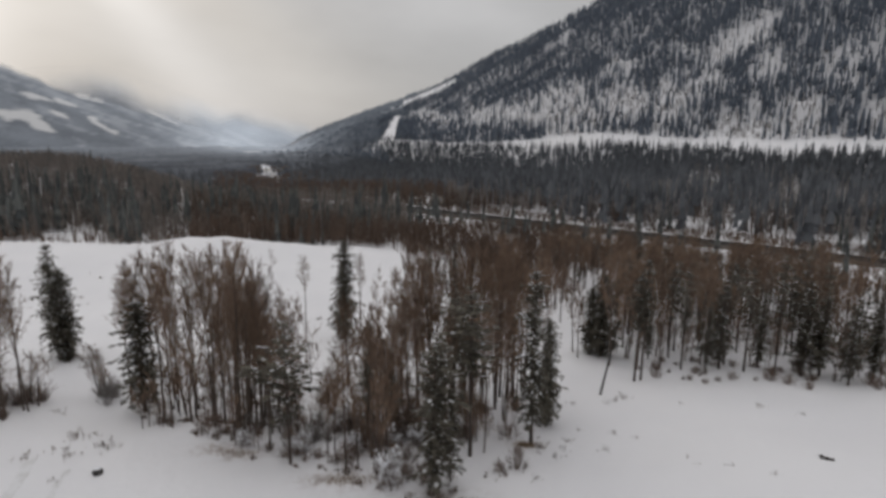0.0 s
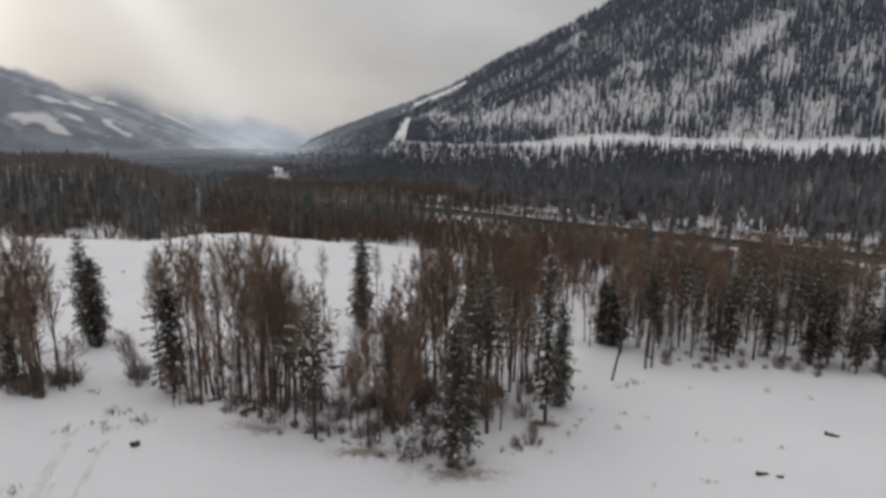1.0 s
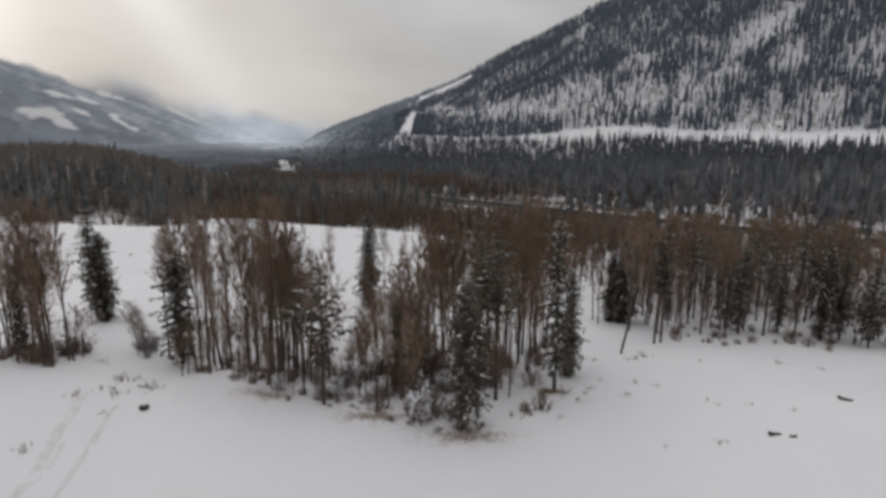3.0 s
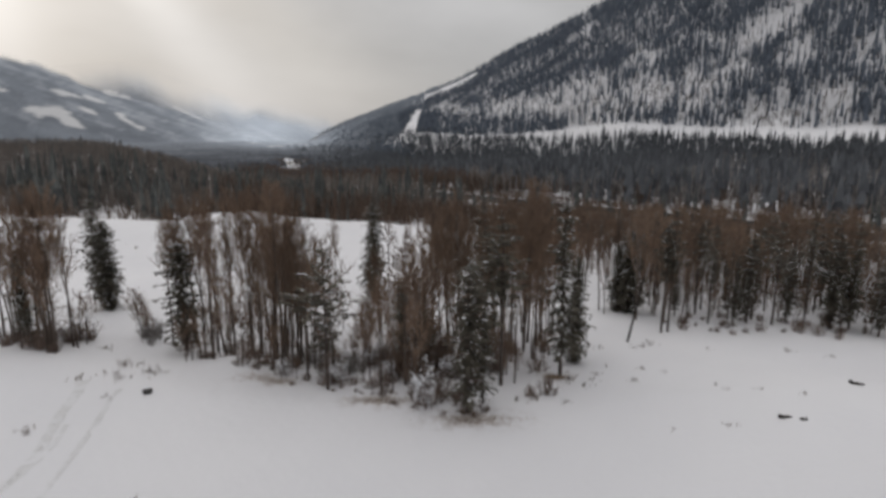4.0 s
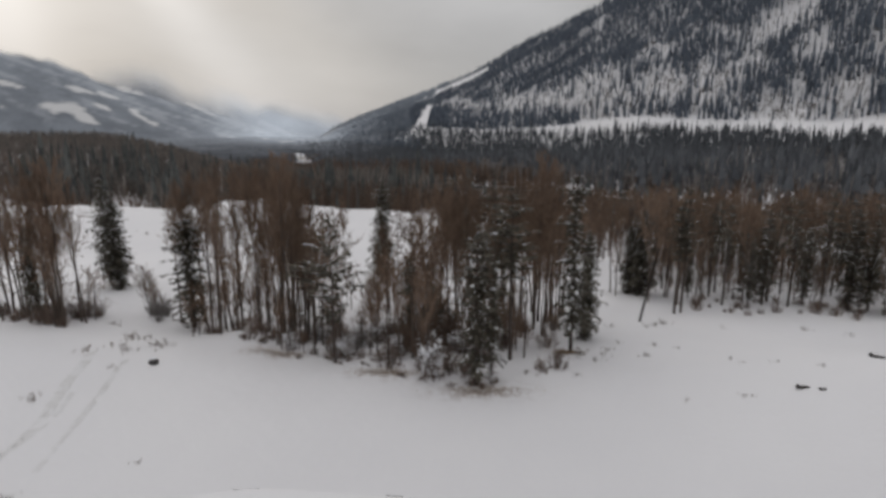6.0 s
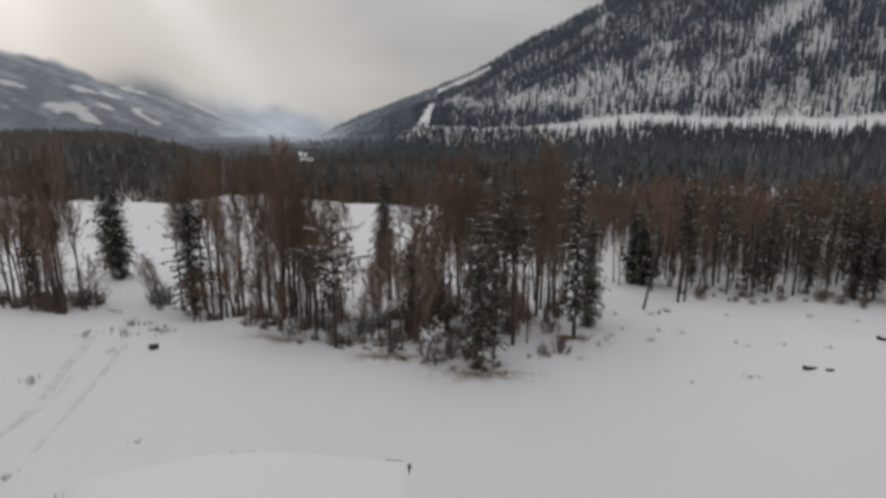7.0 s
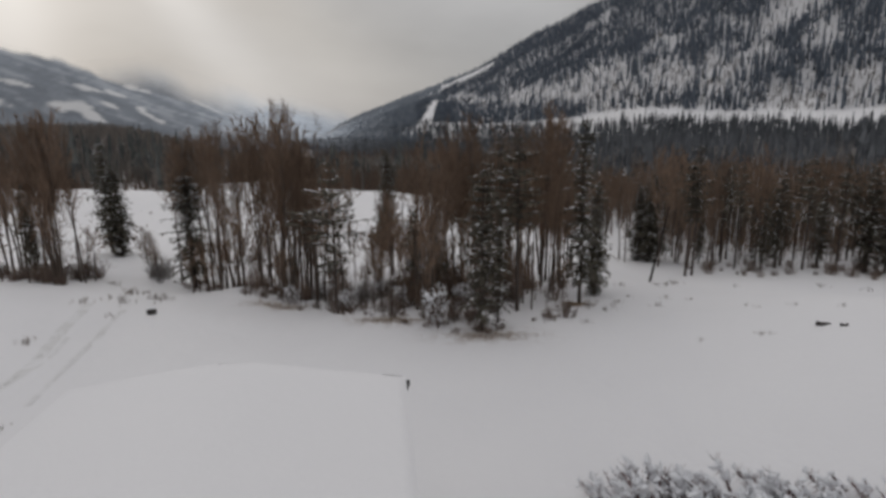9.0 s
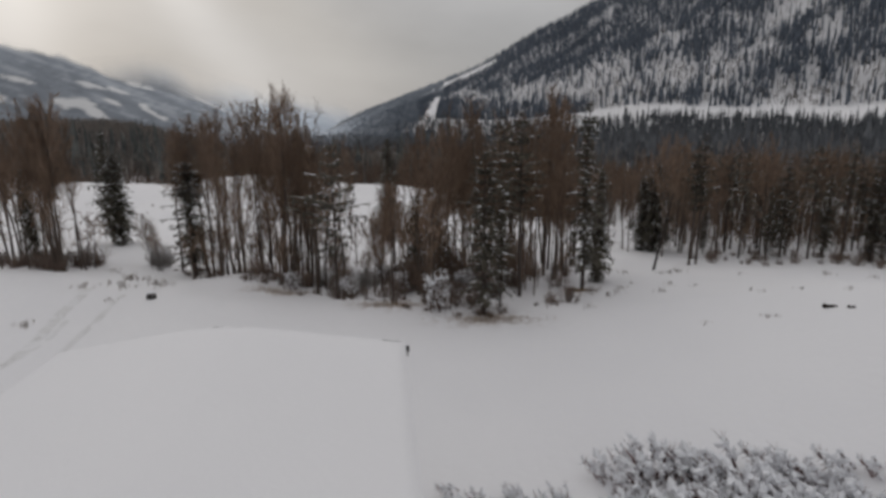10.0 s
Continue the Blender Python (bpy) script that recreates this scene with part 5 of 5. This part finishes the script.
for k, (x, y, s) in enumerate([(24.5, 49.4, 0.6), (36.4, 67.0, 0.9), (39.4, 64.5, 0.9), (20.3, 43.7, 0.5), (19.7, 43.9, 0.5), (22.2, 50.3, 0.6), (22.2, 52.1, 0.6), (16.0, 44.6, 0.5), (15.3, 67.7, 1.2), (20.8, 69.8, 1.2),
                               (22.3, 70.8, 1.3), (19.5, 68.5, 0.9), (17.7, 58.7, 0.9), (15.9, 55.0, 0.8), (19.4, 57.5, 0.7), (28.3, 68.6, 0.7), (26.8, 47.1, 0.5), (12.3, 55.4, 0.9), (11.3, 53.8, 1.0), (12.9, 57.2, 0.8),
                               (13.2, 68.3, 1.0), (14.6, 60.0, 0.7), (10.2, 56.0, 1.3), (8.0, 52.0, 1.1), (6.1, 50.6, 1.2), (8.9, 50.4, 0.7)]):
    weed(x, y, s, k % 3)
for k, (x, y, s) in enumerate([(-33.8, 56.2, 1.5), (-33.2, 55.8, 1.2), (-30.1, 55.1, 1.5), (-29.6, 54.5, 1.3), (-30.9, 54.4, 1.0), (-32.3, 56.9, 0.9), (-35.2, 51.6, 1.2), (-33.8, 52.9, 1.1), (-32.9, 53.4, 0.9), (-31.9, 52.3, 1.1),
                               (-30.7, 48.8, 0.9), (-33.5, 42.8, 1.1), (-33.9, 43.4, 0.7), (-22.8, 58.2, 1.4), (-21.6, 57.6, 1.0), (-40.4, 63.3, 1.0), (-39.6, 63.0, 0.8), (-21.2, 36.2, 0.6), (-26.9, 32.5, 0.8), (-22.7, 31.1, 0.6)]):
    weed(x, y, s, (k + 1) % 3, "straggling clump of dead weeds by the wheel tracks", "weeds by the wheel tracks")
for k in range(26):
    shrub(brush.uniform(33, 60), brush.uniform(74, 84), brush.uniform(0.5, 0.9), brush.choice((0, 1)), "leafless brush at the edge of the wood", "brush by the bare wood")
for k in range(34):
    x = brush.uniform(27, 62)
    shrub(x, brush.uniform(77.5, 86) - 0.10 * (x - 30), brush.uniform(0.5, 1.05), brush.choice((1, 0, 3)), "leafless thicket along the edge of the wood", "thicket along the wood's edge", 0.85)
for k in range(60):
    shrub(brush.uniform(-100, 0), brush.uniform(88, 150), brush.uniform(0.5, 1.1), brush.choice((0, 2)), "small weed tuft on the snowy mound", "weeds on the mound", 0.4)


def snowy_bush(x, y, size, seed, label, group=""):
    rs = np.random.default_rng(seed)
    ob = thing("snowy_bush", pose(x, y, at_ground(x, y), 0, rs.uniform(-16, -4), 0) @ pose(0, 0, 0, 0, 0, rs.uniform(0, 360)) @ Matrix.Scale(size, 4), label, "bush", group)
    tagged(part("crown", SHRUBS[3], ob), kind="stuff")
    s = Shape()
    n = 120
    a, h, q = rs.uniform(0, 6.28, n), rs.uniform(0.3, 2.2, n), np.sqrt(rs.uniform(0, 1, n))
    c = np.stack([np.cos(a) * q * 1.0, np.sin(a) * q * 1.0, h], -1)
    c[:, :2] *= (0.5 + 0.3 * h)[:, None]
    w = rs.uniform(0.2, 0.52, n)
    tip = c + np.stack([rs.normal(0, 0.12, n), rs.normal(0, 0.12, n), rs.normal(0.02, 0.04, n)], -1) + 0.01
    s.blades(c, tip, w, np.tile([0, 0.2, 1.0], (n, 1)))
    s.blades(c, tip, w, np.tile([1.0, 0, 0.2], (n, 1)))
    tagged(part("snow", s.mesh("bush_snow", BOUGH_SNOW), ob, "snow clinging to the twigs"), kind="stuff")
    return ob


snowy_bush(-3.1, 49.4, 1.3, 1, "bush at the grove's edge whitened with snow")
for k in range(16):
    snowy_bush(brush.uniform(-19, 3), brush.uniform(52.5, 64), brush.uniform(0.55, 1.0), 400 + k, "snow-dusted leafless bush in the grove", "snowy bushes of the grove")
# thicket beside the house: leaning stems under a load of snow
def laden_bush_meshes(name, seed, stems):
    rs = np.random.default_rng(seed)
    wood2, snowy = Shape(), Shape()
    roots, tips, c, way, wide = [], [], [], [], []
    for k in range(stems):
        base = np.array([rs.normal(0, 0.5), rs.normal(0, 0.4), -0.1])
        d = np.array([-0.45 + rs.normal(0, 0.28), rs.normal(0, 0.28), 0.9])
        ln = rs.uniform(0.8, 1.7)
        u = np.linspace(0, 1, 5)
        pts = base + np.outer(u, d * ln) + np.outer(u ** 2, [-0.12 * ln, 0, -0.10 * ln])
        wood2.tube(pts, rs.uniform(0.035, 0.070) * (1 - 0.93 * u) + 0.006, 5)
        for _ in range(12):
            g = rs.uniform(0.2, 1.0)
            q = np.array([np.interp(g, u, pts[:, i]) for i in range(3)])
            t = d * 0.5 + rs.normal(0, 0.55, 3) + [0, 0, 0.25]
            t = t / np.linalg.norm(t) * rs.uniform(0.15, 0.55)
            roots.append(q)
            tips.append(q + t)
            if rs.random() < 0.32:
                c.append(q + t * rs.uniform(0.4, 1.0) + [0, 0, 0.02])
                way.append(t / np.linalg.norm(t) + rs.normal(0, 0.3, 3))
                wide.append(rs.uniform(0.10, 0.36))
        for _ in range(3):
            g = rs.choice((0.3, 0.5, 0.7, 0.85, 1.0))
            c.append(np.array([np.interp(g, u, pts[:, i]) for i in range(3)]) + [0, 0, 0.03])
            way.append(d)
            wide.append(rs.uniform(0.14, 0.34))
    wood2.slivers(roots, tips, rs.uniform(0.7, 1.4, len(roots)) * 0.045, rs)
    c, way, wide = np.array(c), np.array(way), np.array(wide)
    way = way / np.linalg.norm(way, axis=1, keepdims=True)
    acr = np.cross(way, rs.normal(size=way.shape))
    acr /= np.linalg.norm(acr, axis=1, keepdims=True)
    up2 = np.cross(way, acr)
    w = wide[:, None]
    v = np.stack([c - way * w * 0.9, c + acr * w * 0.6, c + way * w, c - acr * w * 0.6, c + up2 * w * 0.5, c - up2 * w * 0.3], 1).reshape(-1, 3)
    k = np.arange(len(c))[:, None] * 6
    snowy.add(v, np.concatenate([k + [[a, b3, e]] for a, b3 in ((0, 1), (1, 2), (2, 3), (3, 0)) for e in (4, 5)]))
    return wood2.mesh(name + "_stems", THICKET), snowy.mesh(name + "_snow", BOUGH_SNOW)


THICKET = twig_material("thicket_stems", (0.078, 0.046, 0.044), (0.27, 0.165, 0.156))
LADEN = [laden_bush_meshes("laden_bush", 501 + k, n) for k, n in enumerate((6, 8, 5, 7))]


def laden_bush(x, y, size, k, turn, label, group):
    ob = thing("laden_bush", pose(x, y, at_ground(x, y), 0, 0, turn) @ Matrix.Scale(size, 4), label, "bush", group)
    tagged(part("crown", LADEN[k][0], ob), kind="stuff")
    tagged(part("snow", LADEN[k][1], ob, "snow clinging to the stems"), kind="stuff")


near_brush = random.Random(31)
for k in range(72):
    x = near_brush.uniform(5.9, 20.5)
    y = near_brush.uniform(24.2, 29.8 - 0.10 * abs(x - 9.5))
    laden_bush(x, y, near_brush.uniform(0.75, 1.2) * (1.25 if 8.5 < x < 12.5 else 0.8 if x < 7.5 else 1.0), k % 4, near_brush.uniform(-35, 35), "snow-laden leafless bush with leaning stems beside the house", "thicket beside the house")
for k in range(34):
    x, y = near_brush.uniform(-1.6, 5.2), near_brush.uniform(23.8, 27.0)
    laden_bush(x, y, near_brush.uniform(0.35, 0.55), k % 4, near_brush.uniform(-60, 60), "low snowy brush beside the house", "low brush beside the house")


# dead grass through the thin snow at the lip of the bank
def grass_patch():
    rs = np.random.default_rng(9)
    roots = []
    for cx, cy, sx, sy in TURF:
        n = 900
        roots.append(np.stack([rs.normal(cx, sx * 0.45, n), rs.normal(cy, sy * 0.45, n)], -1))
    p = np.concatenate(roots)
    o = np.column_stack([p, ground(p[:, 0], p[:, 1]) - 0.02])
    e = o + np.stack([rs.normal(0, 0.12, len(p)), rs.normal(0, 0.12, len(p)), rs.uniform(0.10, 0.34, len(p))], -1)
    s = Shape()
    s.blades(o, e, rs.uniform(0.015, 0.035, len(p)), rng=rs)
    tagged(new("dead_grass", s.mesh("dead_grass", GRASS)), "straw-coloured dead grass poking through thin snow", "grass", kind="stuff")


grass_patch()


# wheel tracks across the field
def wheel_track(points, width, seed, material):
    rs = np.random.default_rng(seed)
    p = np.array(points, float)
    s = np.linspace(0, len(p) - 1, 120)
    x, y = np.interp(s, range(len(p)), p[:, 0]), np.interp(s, range(len(p)), p[:, 1])
    x, y = x + rs.normal(0, 0.03, 120), y + rs.normal(0, 0.03, 120)
    way = np.stack([np.gradient(x), np.gradient(y)], -1)
    way /= np.linalg.norm(way, axis=1, keepdims=True)
    acr = np.stack([-way[:, 1], way[:, 0]], -1)
    offs = np.array([-0.9, -0.5, -0.3, 0.3, 0.5, 0.9]) * width
    lift = np.array([-0.02, 0.02, 0.012, 0.012, 0.02, -0.02]) * min(1.0, 2 * width) + 0.012
    q = np.stack([x, y], -1)[:, None] + acr[:, None] * offs[None, :, None]
    z = ground(q[..., 0], q[..., 1]) + lift[None] * (1 + rs.uniform(-0.2, 0.2, (120, 6)))
    v = np.concatenate([q, z[..., None]], -1).reshape(-1, 3)
    i, j = np.meshgrid(np.arange(119), np.arange(5), indexing="ij")
    a = (i * 6 + j).reshape(-1)
    tagged(new("wheel_track", mesh_of("wheel_track", v, np.stack([a, a + 6, a + 7, a + 1], -1), material)), "rutted wheel track of grey trodden snow", "wheel track", "wheel tracks", "structure")


def trodden(name, soft, deep):
    k = Mat(name, 0.8)
    k.color(k.mix(k.ramp(k.noise(0.8, 5, 0.65, space="World"), 0.34, 0.68), soft, deep))
    return k.m


TRACK, RUT = trodden("trodden_snow", (0.79, 0.785, 0.80), (0.68, 0.67, 0.67)), trodden("deep_rut", (0.54, 0.53, 0.525), (0.24, 0.227, 0.218))
wheel_track([(-30.9, 34.6), (-30.8, 36.7), (-30.5, 38.2), (-30.8, 39.7), (-31.0, 41.1), (-31.9, 43.4), (-32.9, 46.1), (-33.6, 49.1), (-34.7, 51.6)], 0.52, 3, TRACK)
wheel_track([(-30.9, 34.2), (-30.8, 36.7), (-30.6, 37.4), (-30.4, 38.4)], 0.27, 7, RUT)
wheel_track([(-30.7, 40.1), (-31.0, 41.4), (-31.8, 43.2), (-32.5, 45.2)], 0.21, 8, RUT)
wheel_track([(-30.4, 38.2), (-30.2, 40.0), (-30.3, 41.4), (-31.3, 44.3)], 0.24, 5, TRACK)
wheel_track([(-27.2, 35.1), (-27.7, 37.8), (-28.1, 40.1)], 0.26, 6, TRACK)
wheel_track([(-28.1, 40.1), (-28.3, 41.4), (-29.4, 45.5), (-30.3, 48.3), (-30.6, 50.3)], 0.30, 4, TRACK)


# ---- house under the camera ----
def slab(name, corners, thick, material):
    """A flat sheet over four corners, thickened downwards."""
    top = np.array(corners, float)
    v = np.concatenate([top, top - [0, 0, thick]])
    f = [(0, 1, 2, 3), (7, 6, 5, 4), (0, 4, 5, 1), (1, 5, 6, 2), (2, 6, 7, 3), (3, 7, 4, 0)]
    return mesh_of(name, v, f, material)


def build_house():
    turn = math.degrees(math.atan2(0.186, 0.983))
    corner = (-1.84, 21.6, 7.72)
    half, length, pitch = 5.5, 13.0, 0.165
    short = 4.5
    floor = at_ground(2.0, 15.0) - 0.6
    m = pose(corner[0], corner[1], 0, 0, 0, turn) @ Matrix.Translation((-half, -length, 0))
    # local: x across from the ridge, y along the ridge from the back gable to the front
    ob = thing("house", m, "low-pitched house roof buried under smooth snow", "house")
    ez = corner[2]
    rz = ez + half * pitch
    right_eave = ez
    for sgn, half in ((1, 5.5), (-1, short)):
        ez = rz - half * pitch
        roof = part("roof", slab("roof", [(0, 0, rz), (sgn * half, 0, ez), (sgn * half, length, ez), (0, length, rz)][::sgn], 0.12, METAL), ob)
        gz = ez - 0.06
        part("gutter", slab("gutter", [(sgn * (half - 0.15), 0.05, gz - 0.075), (sgn * (half - 0.03), 0.05, gz - 0.075), (sgn * (half - 0.03), length - 0.02, gz - 0.075), (sgn * (half - 0.15), length - 0.02, gz - 0.075)][::sgn], 0.11, METAL), roof)
        for yy in (0.0, length + 0.004):
            part("fascia", slab("fascia", [(0, yy, rz + 0.03), (sgn * half, yy, ez + 0.03), (sgn * half, yy + 0.04, ez + 0.03), (0, yy + 0.04, rz + 0.03)][::sgn], 0.20, METAL), roof)
        wx = sgn * (half - 0.6)
        part("wall", slab("wall", [(wx - 0.1, 0.5, ez), (wx + 0.1, 0.5, ez), (wx + 0.1, length - 0.5, ez), (wx - 0.1, length - 0.5, ez)], ez - floor, SIDING), ob)
    half, ez = 5.5, right_eave
    rows, cols = 61, 48
    lip, lip_left = half + 0.02, short + 0.20
    u, w = np.meshgrid(np.linspace(-lip_left, lip, rows), np.linspace(-0.08, length + 0.08, cols), indexing="ij")
    edge = np.minimum(np.clip(np.where(u > 0, lip - u, lip_left + u) / 0.12, 0, 1), np.minimum(np.clip((length + 0.08 - w) / 0.12, 0, 1), np.clip((w + 0.08) / 0.12, 0, 1)))
    z = rz - (np.sqrt(u * u + 1.2) - 1.1) * pitch + 0.14 + 0.10 * np.sqrt(np.clip(edge * (2 - edge), 0, 1)) + 0.012 * wobble(u, w, 2.5, 61)
    i, j = np.meshgrid(np.arange(rows - 1), np.arange(cols - 1), indexing="ij")
    a = (i * cols + j).reshape(-1)
    part("roof_snow", mesh_of("roof_snow", np.stack([u, w, z], -1).reshape(-1, 3), np.stack([a, a + cols, a + cols + 1, a + 1], -1), SNOW, True), ob, "smooth deep snow on the roof")
    hw = short - 0.7
    for yy in (0.5, length - 0.7):
        v = [(-hw, yy, floor), (half - 0.7, yy, floor), (half - 0.7, yy, ez), (0, yy, rz - 0.15), (-hw, yy, rz - short * pitch)]
        v = v + [(p[0], p[1] + 0.2, p[2]) for p in v]
        bm = bmesh.new()
        bv = [bm.verts.new(p) for p in v]
        bm.faces.new(bv[4::-1])
        bm.faces.new(bv[5:])
        for k in range(5):
            bm.faces.new((bv[k], bv[(k + 1) % 5], bv[5 + (k + 1) % 5], bv[5 + k]))
        me = bpy.data.meshes.new("gable_wall")
        bm.to_mesh(me)
        bm.free()
        me.materials.append(SIDING)
        part("gable_wall", me, ob)
    elbow = Shape()
    x0, y0 = half + 0.09, length + 0.12
    elbow.tube([(x0, y0, ez + 0.16), (x0, y0, ez), (x0 - 0.02, y0 - 0.06, ez - 0.10), (x0 - 0.8, y0 - 0.7, ez - 0.5), (x0 - 0.82, y0 - 0.75, floor + 0.2)], [0.05, 0.065, 0.045, 0.035, 0.035], 8)
    # flashing that shows where snow slid off the gable's edge
    for u0, u1 in ((-0.25, 0.6), (half - 0.7, half - 0.1)):
        z0, z1 = (rz - (math.sqrt(q * q + 1.2) - 1.1) * pitch + 0.15 for q in (u0, u1))
        part("flashing", slab("flashing", [(u0, length + 0.05, z0), (u1, length + 0.05, z1), (u1, length + 0.09, z1), (u0, length + 0.09, z0)], 0.06, METAL), ob, "thin dark metal flashing at the snow's edge")
    part("downspout", elbow.mesh("downspout", METAL), ob, "dark metal downspout at the roof's corner")


build_house()


# ---- the white farmhouse far down the valley ----
def far_house(x, y, turn, wide, deep, wall_h, roof_h, label):
    z = at_ground(x, y)
    ob = thing("farmhouse", pose(x, y, z, 0, 0, turn), label, "house", "far farm buildings")
    w, d = wide / 2, deep / 2
    for sy in (-1, 1):
        part("wall", slab("long_wall", [(-w, sy * d - 0.1, wall_h), (w, sy * d - 0.1, wall_h), (w, sy * d + 0.1, wall_h), (-w, sy * d + 0.1, wall_h)], wall_h + 0.5, CREAM), ob)
        part("roof", slab("far_roof", [(-w - 0.4, 0, wall_h + roof_h), (w + 0.4, 0, wall_h + roof_h), (w + 0.4, sy * (d + 0.5), wall_h - 0.1), (-w - 0.4, sy * (d + 0.5), wall_h - 0.1)][::-sy], 0.3, BOUGH_SNOW), ob, "snow-covered roof slope")
    for sx in (-1, 1):
        v = [(sx * w, -d, -0.5), (sx * w, d, -0.5), (sx * w, d, wall_h), (sx * w, 0, wall_h + roof_h - 0.1), (sx * w, -d, wall_h)]
        v += [(p[0] - sx * 0.2, p[1], p[2]) for p in v]
        f = [(0, 1, 2), (0, 2, 3), (0, 3, 4), (5, 7, 6), (5, 8, 7), (5, 9, 8)] + [t for k in range(5) for t in ((k, (k + 1) % 5, 5 + k), ((k + 1) % 5, 5 + (k + 1) % 5, 5 + k))]
        part("gable_wall", mesh_of("far_gable", v, f, CREAM), ob)
    for k in range(3):
        wx = (k - 1) * wide * 0.3
        part("window", slab("far_window", [(wx - 0.5, -d - 0.16, 2.2), (wx + 0.5, -d - 0.16, 2.2), (wx + 0.5, -d - 0.11, 2.2), (wx - 0.5, -d - 0.11, 2.2)], 1.1, METAL), ob, "small dark window")


CREAM = plain_material("cream_siding", (0.62, 0.58, 0.50), (0.72, 0.69, 0.62), 2.0, 0.8, (1, 1, 5))
far_house(-371.0, 1188.0, 17, 17.0, 12.0, 5.0, 5.0, "cream farmhouse with a snow-covered gable roof in the valley")
far_house(-344.0, 1190.0, 24, 9.0, 7.0, 3.4, 2.6, "small snow-roofed shed beside the farmhouse")
far_house(-392.0, 1240.0, 10, 12.0, 9.0, 6.6, 3.4, "snow-roofed barn behind the farmhouse")
